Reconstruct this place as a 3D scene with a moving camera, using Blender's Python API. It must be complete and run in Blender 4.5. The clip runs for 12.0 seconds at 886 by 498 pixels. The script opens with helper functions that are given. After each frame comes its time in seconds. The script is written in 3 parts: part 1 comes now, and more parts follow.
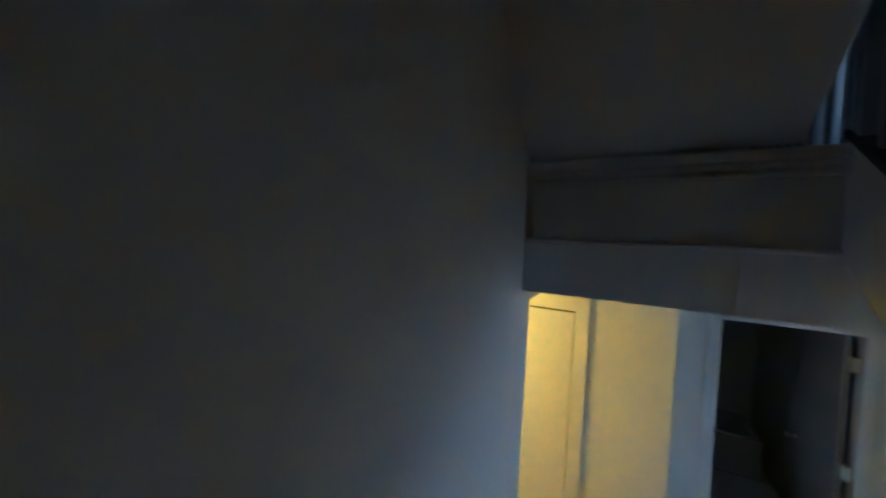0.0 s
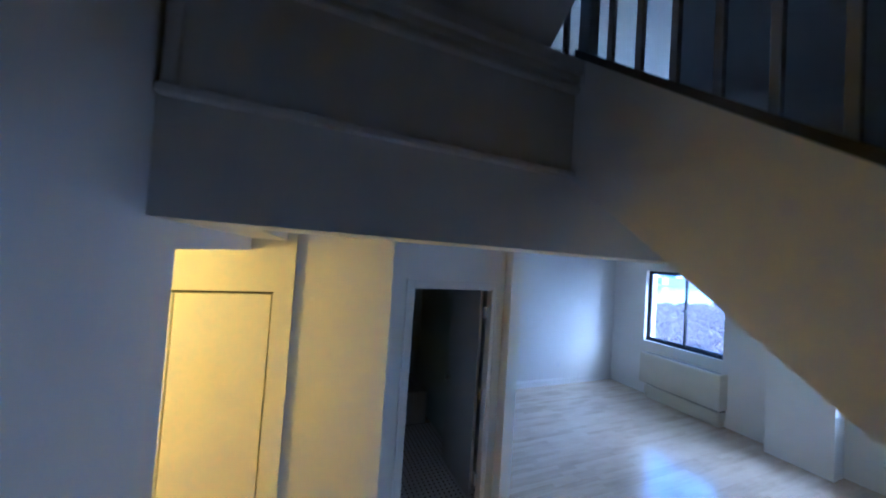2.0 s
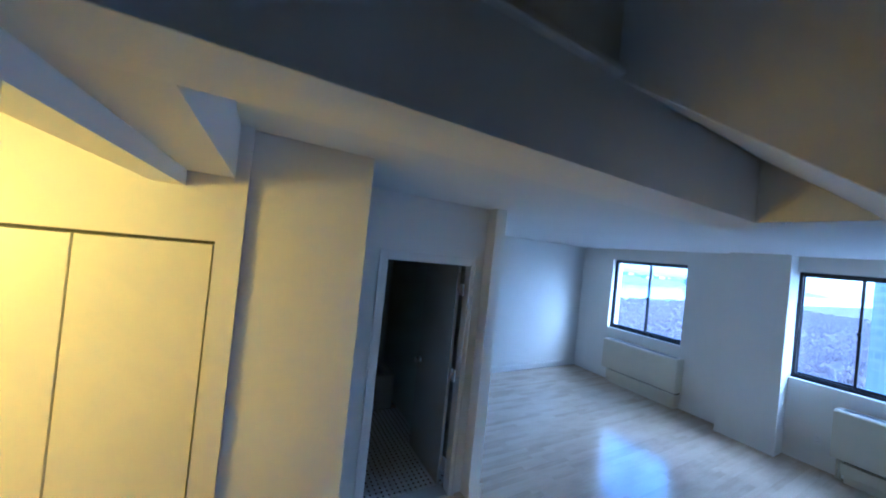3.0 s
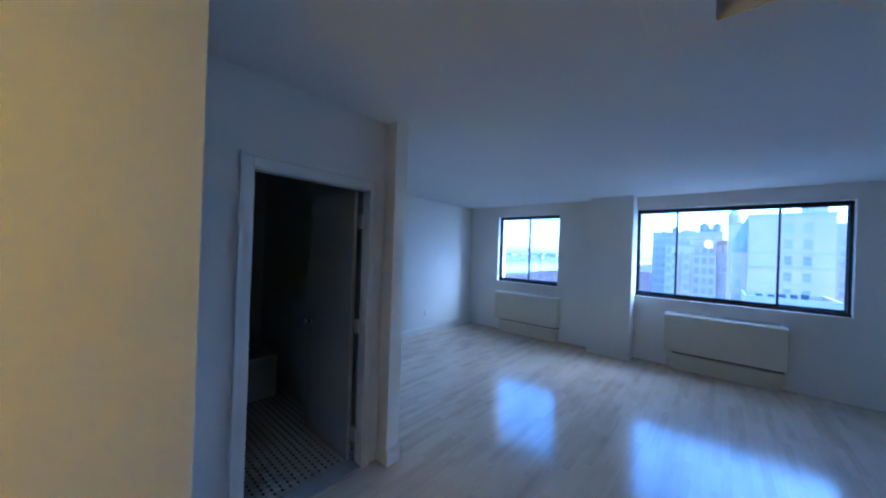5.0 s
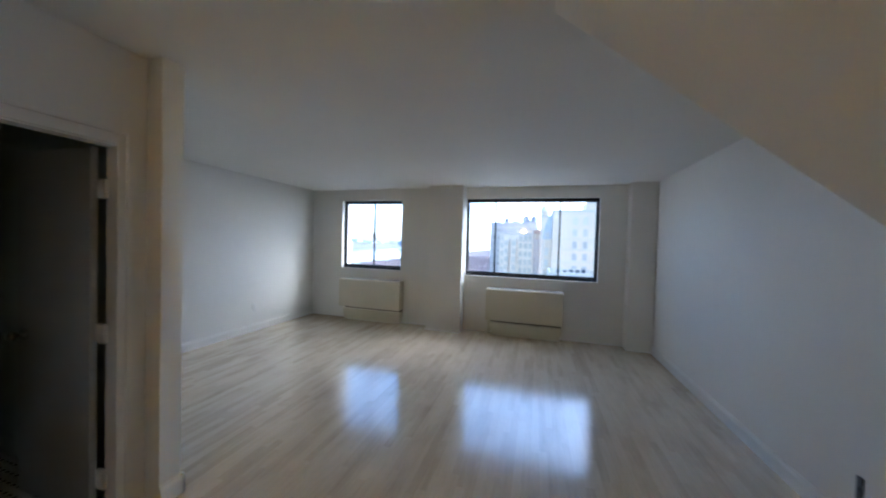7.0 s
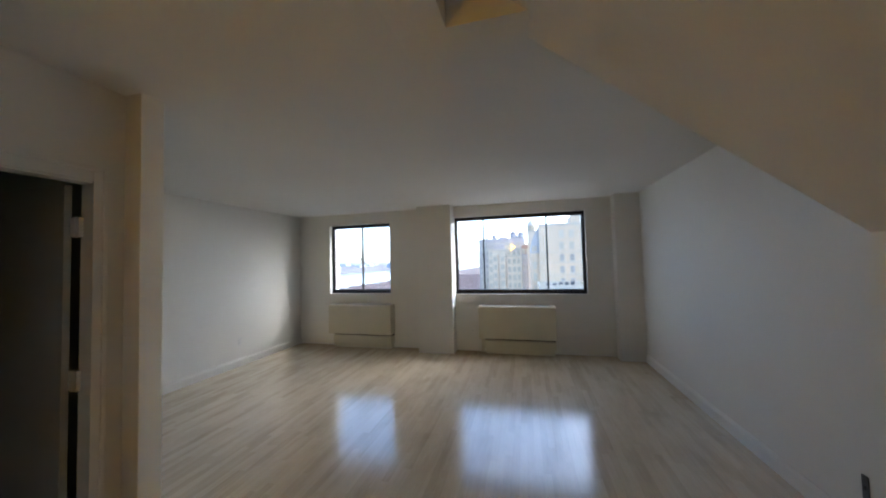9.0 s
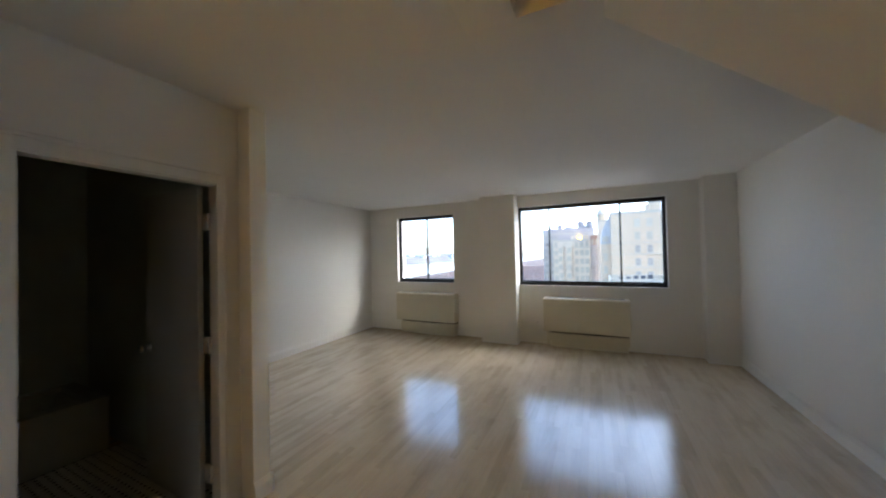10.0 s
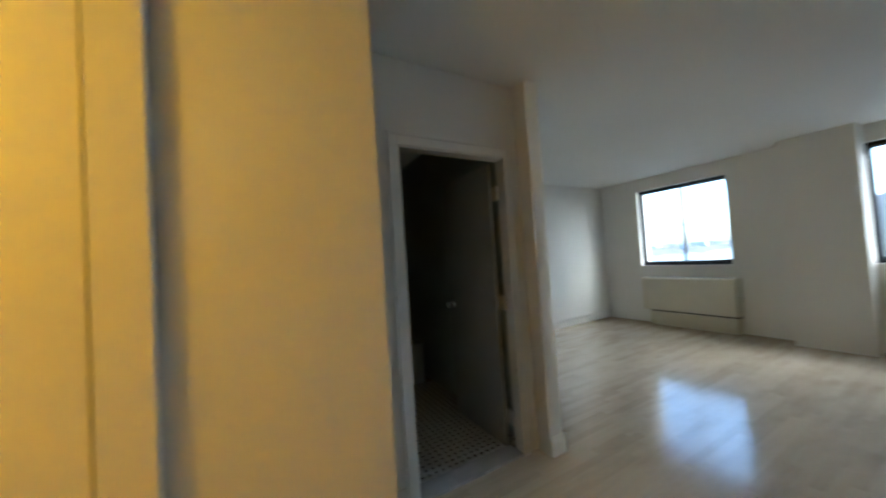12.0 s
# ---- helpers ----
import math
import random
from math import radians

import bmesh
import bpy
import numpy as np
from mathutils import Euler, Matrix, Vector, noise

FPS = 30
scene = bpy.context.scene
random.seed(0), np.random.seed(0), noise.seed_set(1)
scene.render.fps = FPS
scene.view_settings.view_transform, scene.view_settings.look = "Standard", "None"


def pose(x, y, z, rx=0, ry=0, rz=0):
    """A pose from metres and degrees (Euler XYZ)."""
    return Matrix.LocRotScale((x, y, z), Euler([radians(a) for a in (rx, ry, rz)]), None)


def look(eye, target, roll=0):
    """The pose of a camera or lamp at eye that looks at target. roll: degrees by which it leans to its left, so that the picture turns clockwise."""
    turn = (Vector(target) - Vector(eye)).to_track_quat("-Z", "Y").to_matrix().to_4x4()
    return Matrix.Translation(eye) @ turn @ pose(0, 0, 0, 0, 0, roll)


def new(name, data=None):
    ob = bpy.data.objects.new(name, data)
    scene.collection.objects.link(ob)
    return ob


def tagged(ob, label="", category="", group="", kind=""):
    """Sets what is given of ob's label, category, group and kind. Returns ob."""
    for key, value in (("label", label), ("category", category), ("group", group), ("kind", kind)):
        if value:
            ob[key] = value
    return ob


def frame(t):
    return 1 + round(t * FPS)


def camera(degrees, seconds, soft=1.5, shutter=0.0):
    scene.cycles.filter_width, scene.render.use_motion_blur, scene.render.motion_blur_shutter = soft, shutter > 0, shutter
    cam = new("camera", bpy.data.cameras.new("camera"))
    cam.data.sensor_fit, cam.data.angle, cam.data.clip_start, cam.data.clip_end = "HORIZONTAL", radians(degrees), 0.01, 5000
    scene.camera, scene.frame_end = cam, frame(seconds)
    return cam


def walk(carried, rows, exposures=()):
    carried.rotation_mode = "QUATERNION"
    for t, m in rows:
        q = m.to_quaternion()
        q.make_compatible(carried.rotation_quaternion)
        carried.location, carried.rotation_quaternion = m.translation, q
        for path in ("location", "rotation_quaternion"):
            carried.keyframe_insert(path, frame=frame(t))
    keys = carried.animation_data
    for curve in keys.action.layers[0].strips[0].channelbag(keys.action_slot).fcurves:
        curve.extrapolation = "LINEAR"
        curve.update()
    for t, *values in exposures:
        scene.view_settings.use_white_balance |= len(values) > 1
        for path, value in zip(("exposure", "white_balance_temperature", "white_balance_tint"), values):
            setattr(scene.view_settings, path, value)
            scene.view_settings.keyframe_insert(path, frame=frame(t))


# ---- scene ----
cam = camera(108.4, 12.0, soft=2.0, shutter=0.5)
PATH = [
    (0, (0.008, -0.106, 2.528), (-0.957, 1.645, 2.479), 3.0),
    (0.5, (-0.084, 0.121, 2.38), (-0.436, 2.089, 2.412), 3.1),
    (1, (-0.099, 0.293, 2.359), (0.18, 2.273, 2.383), 5.0),
    (1.5, (-0.101, 0.47, 2.35), (0.539, 2.365, 2.364), 5.9),
    (2, (-0.088, 0.587, 2.29), (0.676, 2.435, 2.353), 3.9),
    (2.5, (-0.062, 0.722, 2.163), (0.859, 2.496, 2.221), 4.3),
    (2.7, (-0.057, 0.771, 2.148), (0.884, 2.535, 2.167), 5.7),
    (4.3, (0.011, 1.177, 1.724), (1.086, 2.863, 1.754), 2.9),
    (4.5, (0.046, 1.238, 1.643), (1.328, 2.772, 1.713), 2.7),
    (5, (0.124, 1.26, 1.615), (1.632, 2.574, 1.617), 2.0),
    (5.5, (0.195, 1.223, 1.591), (1.8, 2.414, 1.502), 2.1),
    (6, (0.264, 1.19, 1.61), (2.029, 2.13, 1.624), 2.8),
    (6.5, (0.334, 1.139, 1.58), (2.176, 1.918, 1.552), 1.6),
    (7, (0.382, 1.06, 1.57), (2.301, 1.622, 1.525), 1.7),
    (7.2, (0.38, 1.072, 1.583), (2.319, 1.561, 1.523), 1.7),
    (9, (0.393, 1.066, 1.576), (2.329, 1.562, 1.653), -1.5),
    (9.5, (0.378, 1.099, 1.578), (2.277, 1.723, 1.634), -0.8),
    (10, (0.327, 1.078, 1.563), (2.134, 1.934, 1.594), -1.3),
    (10.5, (0.265, 1.191, 1.577), (1.986, 2.208, 1.601), -1.5),
    (11, (0.2, 1.276, 1.559), (1.705, 2.593, 1.546), -2.6),
    (11.5, (0.17, 1.377, 1.543), (1.487, 2.882, 1.511), -2.4),
    (12, (0.059, 1.5, 1.358), (1.03, 3.247, 1.42), -3.8),
]
# seconds, stops, kelvin, tint
LIGHT = [
    (0.0, 3.4, 3850, 0),
    (1.0, 3.46, 3760, 3),
    (2.0, 3.52, 3790, 8),
    (2.5, 3.54, 3640, 5),
    (4.5, 3.45, 3600, 2),
    (5.0, 3.08, 3650, 6),
    (5.5, 3.08, 3930, 3),
    (6.5, 3.30, 4720, 3),
    (9.0, 3.03, 5700, 4),
    (10.0, 3.15, 5900, 4),
    (11.5, 3.0, 5450, 1),
    (12.0, 3.25, 5200, -4),
]
walk(cam, [(t, look(eye, target, roll)) for t, eye, target, roll in PATH], LIGHT)

# ---- light ----
world = bpy.data.worlds.new("world")
scene.world = world
world.use_nodes = True
wn, wl = world.node_tree.nodes, world.node_tree.links
sky = wn.new("ShaderNodeTexSky")
sky.sky_type, sky.sun_disc = "NISHITA", False
sky.sun_elevation, sky.sun_rotation = radians(36), radians(147)
sky.dust_density, sky.air_density, sky.ozone_density = 2.4, 0.7, 1.1
wl.new(sky.outputs[0], wn["Background"].inputs[0])
wn["Background"].inputs[1].default_value = 0.15

sun = new("sun", bpy.data.lights.new("sun", "SUN"))
sun.data.energy, sun.data.angle, sun.data.color = 0.1, radians(40), (1.0, 0.92, 0.82)
sun.matrix_world = look((0, 0, 0), (-math.sin(radians(147)), -math.cos(radians(147)), -math.tan(radians(36))))

hall_bulb = new("hall_bulb", bpy.data.lights.new("hall_bulb", "POINT"))
hall_bulb.data.energy, hall_bulb.data.color, hall_bulb.data.shadow_soft_size = 3.5, (1.0, 0.475, 0.018), 0.1
hall_bulb.location = (-1.3, 1.58, 2.06)


# ---- materials ----
def material(name, color, rough=0.5, metal=0.0, vary=0.06, scale=3.0, bump=0.0, bump_scale=60.0, spec=0.5, coat=0.0, per_object=0.0, per_island=0.0):
    """A painted or plain surface with large soft stains, fine grain and relief."""
    m = bpy.data.materials.new(name)
    m.use_nodes = True
    n, l = m.node_tree.nodes, m.node_tree.links
    b = n["Principled BSDF"]
    b.inputs["Roughness"].default_value, b.inputs["Metallic"].default_value = rough, metal
    b.inputs["Specular IOR Level"].default_value, b.inputs["Coat Weight"].default_value = spec, coat
    co = n.new("ShaderNodeTexCoord")
    big, fine = n.new("ShaderNodeTexNoise"), n.new("ShaderNodeTexNoise")
    big.inputs["Scale"].default_value, big.inputs["Detail"].default_value = scale, 4
    fine.inputs["Scale"].default_value, fine.inputs["Detail"].default_value = bump_scale, 3
    l.new(co.outputs["Object"], big.inputs["Vector"]), l.new(co.outputs["Object"], fine.inputs["Vector"])
    mix = n.new("ShaderNodeMath")
    mix.operation = "MULTIPLY_ADD"
    l.new(fine.outputs[0], mix.inputs[0])
    mix.inputs[1].default_value = 0.35
    l.new(big.outputs[0], mix.inputs[2])
    value = mix.outputs[0]
    for wanted, node, out in ((per_object, "ShaderNodeObjectInfo", "Random"), (per_island, "ShaderNodeNewGeometry", "Random Per Island")):
        if wanted:
            info, add = n.new(node), n.new("ShaderNodeMath")
            add.operation = "MULTIPLY_ADD"
            l.new(info.outputs[out], add.inputs[0])
            add.inputs[1].default_value = wanted
            l.new(value, add.inputs[2])
            value = add.outputs[0]
    ramp = n.new("ShaderNodeMapRange")
    ramp.inputs["From Min"].default_value, ramp.inputs["From Max"].default_value = 0.3, 1.05 + per_object + per_island
    ramp.inputs["To Min"].default_value, ramp.inputs["To Max"].default_value = 1 - vary, 1 + vary
    l.new(value, ramp.inputs[0])
    tint = n.new("ShaderNodeVectorMath")
    tint.operation = "SCALE"
    tint.inputs[0].default_value = color
    l.new(ramp.outputs[0], tint.inputs["Scale"])
    l.new(tint.outputs[0], b.inputs["Base Color"])
    if bump:
        bm_node = n.new("ShaderNodeBump")
        bm_node.inputs["Strength"].default_value, bm_node.inputs["Distance"].default_value = bump, 0.002
        l.new(fine.outputs[0], bm_node.inputs["Height"])
        l.new(bm_node.outputs[0], b.inputs["Normal"])
    return m


def oak(name):
    """Oak strips: each its own tone, with grain along x, pores and a worn satin varnish."""
    m = bpy.data.materials.new(name)
    m.use_nodes = True
    n, l = m.node_tree.nodes, m.node_tree.links
    b = n["Principled BSDF"]
    co, info, isl = n.new("ShaderNodeTexCoord"), n.new("ShaderNodeObjectInfo"), n.new("ShaderNodeNewGeometry")
    tone = n.new("ShaderNodeMath")
    tone.operation = "ADD"
    l.new(info.outputs["Random"], tone.inputs[0]), l.new(isl.outputs["Random Per Island"], tone.inputs[1])
    frac = n.new("ShaderNodeMath")
    frac.operation = "FRACT"
    l.new(tone.outputs[0], frac.inputs[0])
    shift = n.new("ShaderNodeVectorMath")
    shift.operation = "MULTIPLY_ADD"
    push = n.new("ShaderNodeCombineXYZ")
    for i in range(3):
        l.new(frac.outputs[0], push.inputs[i])
    l.new(push.outputs[0], shift.inputs[0])
    shift.inputs[1].default_value = (17, 31, 3)
    l.new(co.outputs["Object"], shift.inputs[2])
    stretch = n.new("ShaderNodeVectorMath")
    stretch.operation = "MULTIPLY"
    stretch.inputs[1].default_value = (1.6, 34, 6)
    l.new(shift.outputs[0], stretch.inputs[0])
    grain, pores, wear = n.new("ShaderNodeTexNoise"), n.new("ShaderNodeTexNoise"), n.new("ShaderNodeTexNoise")
    grain.inputs["Scale"].default_value, grain.inputs["Detail"].default_value, grain.inputs["Distortion"].default_value = 1.2, 5, 0.7
    pores.inputs["Scale"].default_value, pores.inputs["Detail"].default_value = 7, 4
    wear.inputs["Scale"].default_value, wear.inputs["Detail"].default_value = 2.2, 5
    l.new(stretch.outputs[0], grain.inputs["Vector"]), l.new(stretch.outputs[0], pores.inputs["Vector"])
    l.new(co.outputs["Generated"], wear.inputs["Vector"])
    ramp = n.new("ShaderNodeValToRGB")
    e = ramp.color_ramp.elements
    e[0].position, e[0].color = 0.0, (0.54, 0.44, 0.31, 1)
    e[1].position, e[1].color = 1.0, (0.82, 0.73, 0.57, 1)
    mid = e.new(0.45)
    mid.color = (0.72, 0.615, 0.46, 1)
    sumup = n.new("ShaderNodeMath")
    sumup.operation = "MULTIPLY_ADD"
    l.new(grain.outputs[0], sumup.inputs[0])
    sumup.inputs[1].default_value = 0.38
    half = n.new("ShaderNodeMath")
    half.operation = "MULTIPLY"
    half.inputs[1].default_value = 0.32
    l.new(frac.outputs[0], half.inputs[0]), l.new(half.outputs[0], sumup.inputs[2])
    # foot traffic and old varnish: soft patches that run across the strips
    spread, patch, blotch = n.new("ShaderNodeVectorMath"), n.new("ShaderNodeTexNoise"), n.new("ShaderNodeMath")
    spread.operation = "MULTIPLY"
    spread.inputs[1].default_value = (1.0, 2.6, 1.0)
    l.new(isl.outputs["Position"], spread.inputs[0]), l.new(spread.outputs[0], patch.inputs["Vector"])
    patch.inputs["Scale"].default_value, patch.inputs["Detail"].default_value = 2.3, 5
    blotch.operation = "MULTIPLY_ADD"
    l.new(patch.outputs[0], blotch.inputs[0])
    blotch.inputs[1].default_value = 0.9
    centre = n.new("ShaderNodeMath")
    centre.operation = "SUBTRACT"
    centre.inputs[1].default_value = 0.40
    l.new(sumup.outputs[0], centre.inputs[0]), l.new(centre.outputs[0], blotch.inputs[2])
    l.new(blotch.outputs[0], ramp.inputs[0])
    dark = n.new("ShaderNodeMix")
    dark.data_type, dark.blend_type = "RGBA", "MULTIPLY"
    dark.inputs[0].default_value = 0.22
    l.new(ramp.outputs[0], dark.inputs[6]), l.new(pores.outputs[0], dark.inputs[7])
    l.new(dark.outputs[2], b.inputs["Base Color"])
    rr = n.new("ShaderNodeMapRange")
    rr.inputs["To Min"].default_value, rr.inputs["To Max"].default_value = 0.11, 0.21
    l.new(wear.outputs[0], rr.inputs[0]), l.new(rr.outputs[0], b.inputs["Roughness"])
    b.inputs["Specular IOR Level"].default_value = 0.95
    bump = n.new("ShaderNodeBump")
    bump.inputs["Strength"].default_value, bump.inputs["Distance"].default_value = 0.06, 0.0008
    l.new(pores.outputs[0], bump.inputs["Height"]), l.new(bump.outputs[0], b.inputs["Normal"])
    return m


def glass(name):
    m = bpy.data.materials.new(name)
    m.use_nodes = True
    b = m.node_tree.nodes["Principled BSDF"]
    b.inputs["Base Color"].default_value = (0.96, 0.98, 0.98, 1)
    b.inputs["Transmission Weight"].default_value, b.inputs["Roughness"].default_value, b.inputs["IOR"].default_value = 1.0, 0.0, 1.45
    return m


def glow(name, color, strength):
    m = bpy.data.materials.new(name)
    m.use_nodes = True
    b = m.node_tree.nodes["Principled BSDF"]
    b.inputs["Base Color"].default_value = (*color, 1)
    b.inputs["Emission Color"].default_value, b.inputs["Emission Strength"].default_value = (*color, 1), strength
    return m


PAINT = material("white_wall_paint", (0.77, 0.755, 0.705), 0.62, vary=0.03, scale=1.3, bump=0.25, bump_scale=140)
CEILING = material("flat_ceiling_paint", (0.75, 0.74, 0.70), 0.85, vary=0.03, scale=0.8, bump=0.3, bump_scale=110)
TRIM = material("semigloss_trim_paint", (0.77, 0.755, 0.71), 0.36, vary=0.035, scale=5, bump=0.12, bump_scale=90)
# about half as bright as TRIM, only for the bathroom door leaf
LEAF = material("grey_door_leaf", (0.40, 0.40, 0.39), 0.4, vary=0.04, scale=4, bump=0.1, bump_scale=90)
OAK = oak("oak_strip")
SUBFLOOR = material("dark_subfloor", (0.07, 0.045, 0.03), 0.8, vary=0.2)
BRONZE = material("dark_bronze_aluminium", (0.022, 0.022, 0.026), 0.38, 0.6, vary=0.15, scale=9, bump=0.05)
CONVECTOR = material("cream_enamel", (0.64, 0.60, 0.47), 0.38, vary=0.04, scale=4, bump=0.05)
SLOT = material("dark_grille_metal", (0.05, 0.05, 0.05), 0.6, 0.4, vary=0.2)
CHROME = material("satin_chrome", (0.62, 0.62, 0.62), 0.22, 1.0, vary=0.08, scale=20)
RAIL = material("grey_railing_paint", (0.40, 0.40, 0.41), 0.42, vary=0.08, scale=8, bump=0.06)
SHOE = material("dark_grey_shoe_paint", (0.07, 0.07, 0.075), 0.45, vary=0.1, scale=8)
TREAD = material("dark_stair_carpet", (0.018, 0.018, 0.021), 0.95, vary=0.25, scale=20, bump=0.8, bump_scale=300)
TILE = material("white_mosaic_tile", (0.72, 0.70, 0.66), 0.22, vary=0.08, scale=8, per_object=0.3, per_island=0.3)
DOT = material("black_mosaic_dot", (0.02, 0.02, 0.022), 0.25, vary=0.15)
GROUT = material("grey_grout", (0.32, 0.31, 0.30), 0.85, vary=0.15, scale=30, bump=0.3)
MARBLE = material("grey_marble", (0.52, 0.51, 0.50), 0.25, vary=0.2, scale=7)
ENAMEL = material("tub_enamel", (0.52, 0.53, 0.50), 0.2, vary=0.03)
BATHTILE = material("bathroom_wall_tile", (0.44, 0.475, 0.43), 0.3, vary=0.05, per_island=0.3)
PLASTIC = material("white_plastic", (0.76, 0.75, 0.72), 0.35, vary=0.03)
GLASS = glass("window_glass")
OPAL = glow("opal_lamp_glass", (1.0, 0.72, 0.34), 0.4)
TANBRICK = material("tan_brick", (0.66, 0.505, 0.345), 0.85, vary=0.10, scale=0.35, bump=0.2, bump_scale=8, spec=0.2)
CREAM = material("cream_stucco_brick", (0.74, 0.60, 0.44), 0.85, vary=0.10, scale=0.3, bump=0.2, bump_scale=8, spec=0.2)
BROWNBRICK = material("brown_brick", (0.47, 0.405, 0.375), 0.88, vary=0.18, scale=0.3, bump=0.2, bump_scale=8, spec=0.2)
REDBRICK = material("red_brown_brick", (0.42, 0.26, 0.20), 0.88, vary=0.15, scale=0.3, bump=0.2, bump_scale=8, spec=0.2)
STONE = material("limestone_band", (0.56, 0.48, 0.37), 0.8, vary=0.12, scale=0.6, spec=0.2)
ROOFING = material("tar_roof", (0.09, 0.09, 0.10), 0.9, vary=0.25, scale=0.4)
FARGLASS = material("dark_far_pane", (0.40, 0.34, 0.29), 0.5, vary=0.3, per_object=0.5)
PALEPANE = material("pale_far_pane", (0.57, 0.48, 0.36), 0.5, vary=0.3, per_object=0.5)
LITPANE = glow("lit_far_pane", (0.5, 0.42, 0.31), 0.008)
SLATE = material("pale_slate", (0.48, 0.46, 0.45), 0.7, vary=0.15, scale=0.8, bump=0.2, bump_scale=6)
CEDAR = material("weathered_cedar", (0.40, 0.37, 0.36), 0.85, vary=0.25, scale=2)
WATER = material("river_water", (0.16, 0.18, 0.20), 0.12, vary=0.12, scale=0.004, bump=0.6, bump_scale=0.06, spec=0.6)
LAND = material("winter_ground", (0.15, 0.12, 0.11), 0.95, vary=0.15, scale=0.012, spec=0.1)
WOODS = material("bare_woods", (0.31, 0.245, 0.23), 0.95, vary=0.06, scale=0.02, spec=0.02, per_island=0.4)
SKYLINE = material("hazy_far_walls", (0.42, 0.44, 0.47), 0.95, vary=0.1, scale=0.01, spec=0.05)
SHORE = material("far_shore_hills", (0.19, 0.18, 0.18), 0.95, vary=0.2, scale=0.004, spec=0.05)


# ---- mesh helpers ----
def mesh(name, bm, mats, smooth=False):
    bmesh.ops.recalc_face_normals(bm, faces=bm.faces)
    me = bpy.data.meshes.new(name)
    bm.to_mesh(me)
    bm.free()
    for m in mats if isinstance(mats, (list, tuple)) else [mats]:
        me.materials.append(m)
    for p in me.polygons:
        p.use_smooth = smooth
    return me


def put(name, bm, mats, label="", category="", group="", kind="", smooth=False):
    return tagged(new(name, mesh(name, bm, mats, smooth)), label, category, group, kind)


def part(name, bm, mats, parent, label="", smooth=False):
    ob = new(name, mesh(name, bm, mats, smooth))
    ob.parent = parent
    return tagged(ob, label)


def thing(name, at, label="", category="", group="", kind=""):
    """An Empty at the thing's base; parts are given in world places and moved under it."""
    ob = new(name)
    ob.empty_display_size = 0.1
    ob.location = at
    return tagged(ob, label, category, group, kind)


def under(ob, parent):
    """Keeps ob's world place under a parent that stands at a plain location."""
    p = Vector((0, 0, 0))
    q = parent
    while q:
        p += q.location
        q = q.parent
    ob.location = ob.location - p
    return ob


def wpart(name, bm, mats, parent, label="", smooth=False):
    """A part whose mesh is drawn in world places."""
    return under(part(name, bm, mats, parent, label, smooth), parent)


def box(bm, x0, x1, y0, y1, z0, z1, bevel=0.0):
    r = bmesh.ops.create_cube(bm, size=1, matrix=Matrix.LocRotScale(((x0 + x1) / 2, (y0 + y1) / 2, (z0 + z1) / 2), None, (x1 - x0, y1 - y0, z1 - z0)))
    if bevel:
        edges = list({e for v in r["verts"] for e in v.link_edges})
        bmesh.ops.bevel(bm, geom=edges, offset=bevel, segments=2, affect="EDGES", profile=0.5)
    return bm


def boxes(*rows, bevel=0.0):
    bm = bmesh.new()
    for r in rows:
        box(bm, *r, bevel=bevel)
    return bm


def prism(bm, outline, axis, a, b):
    """Extrudes an outline of (u, v) along axis from a to b. x: (y, z); y: (x, z); z: (x, y)."""
    def at(u, v, w):
        return {"x": (w, u, v), "y": (u, w, v), "z": (u, v, w)}[axis]
    lo, hi = [bm.verts.new(at(u, v, a)) for u, v in outline], [bm.verts.new(at(u, v, b)) for u, v in outline]
    bm.faces.new(lo), bm.faces.new(hi[::-1])
    for i in range(len(outline)):
        j = (i + 1) % len(outline)
        bm.faces.new((lo[i], hi[i], hi[j], lo[j]))
    return bm


def tube(bm, p, q, r, n=10, r2=None):
    p, q = Vector(p), Vector(q)
    m = Matrix.Translation((p + q) / 2) @ (q - p).to_track_quat("Z", "Y").to_matrix().to_4x4()
    bmesh.ops.create_cone(bm, cap_ends=True, segments=n, radius1=r, radius2=r if r2 is None else r2, depth=(q - p).length, matrix=m)
    return bm


def lathe(bm, profile, n=20, at=(0, 0, 0), turn=None):
    """Spins (radius, height) round z."""
    m = Matrix.Translation(at) @ (turn or Matrix())
    rings = [[bm.verts.new(m @ Vector((r * math.cos(2 * math.pi * i / n), r * math.sin(2 * math.pi * i / n), h))) for i in range(n)] for r, h in profile]
    for a, b in zip(rings, rings[1:]):
        for i in range(n):
            bm.faces.new((a[i], a[(i + 1) % n], b[(i + 1) % n], b[i]))
    for ring in (rings[0], rings[-1]):
        bm.faces.new(ring)
    return bm


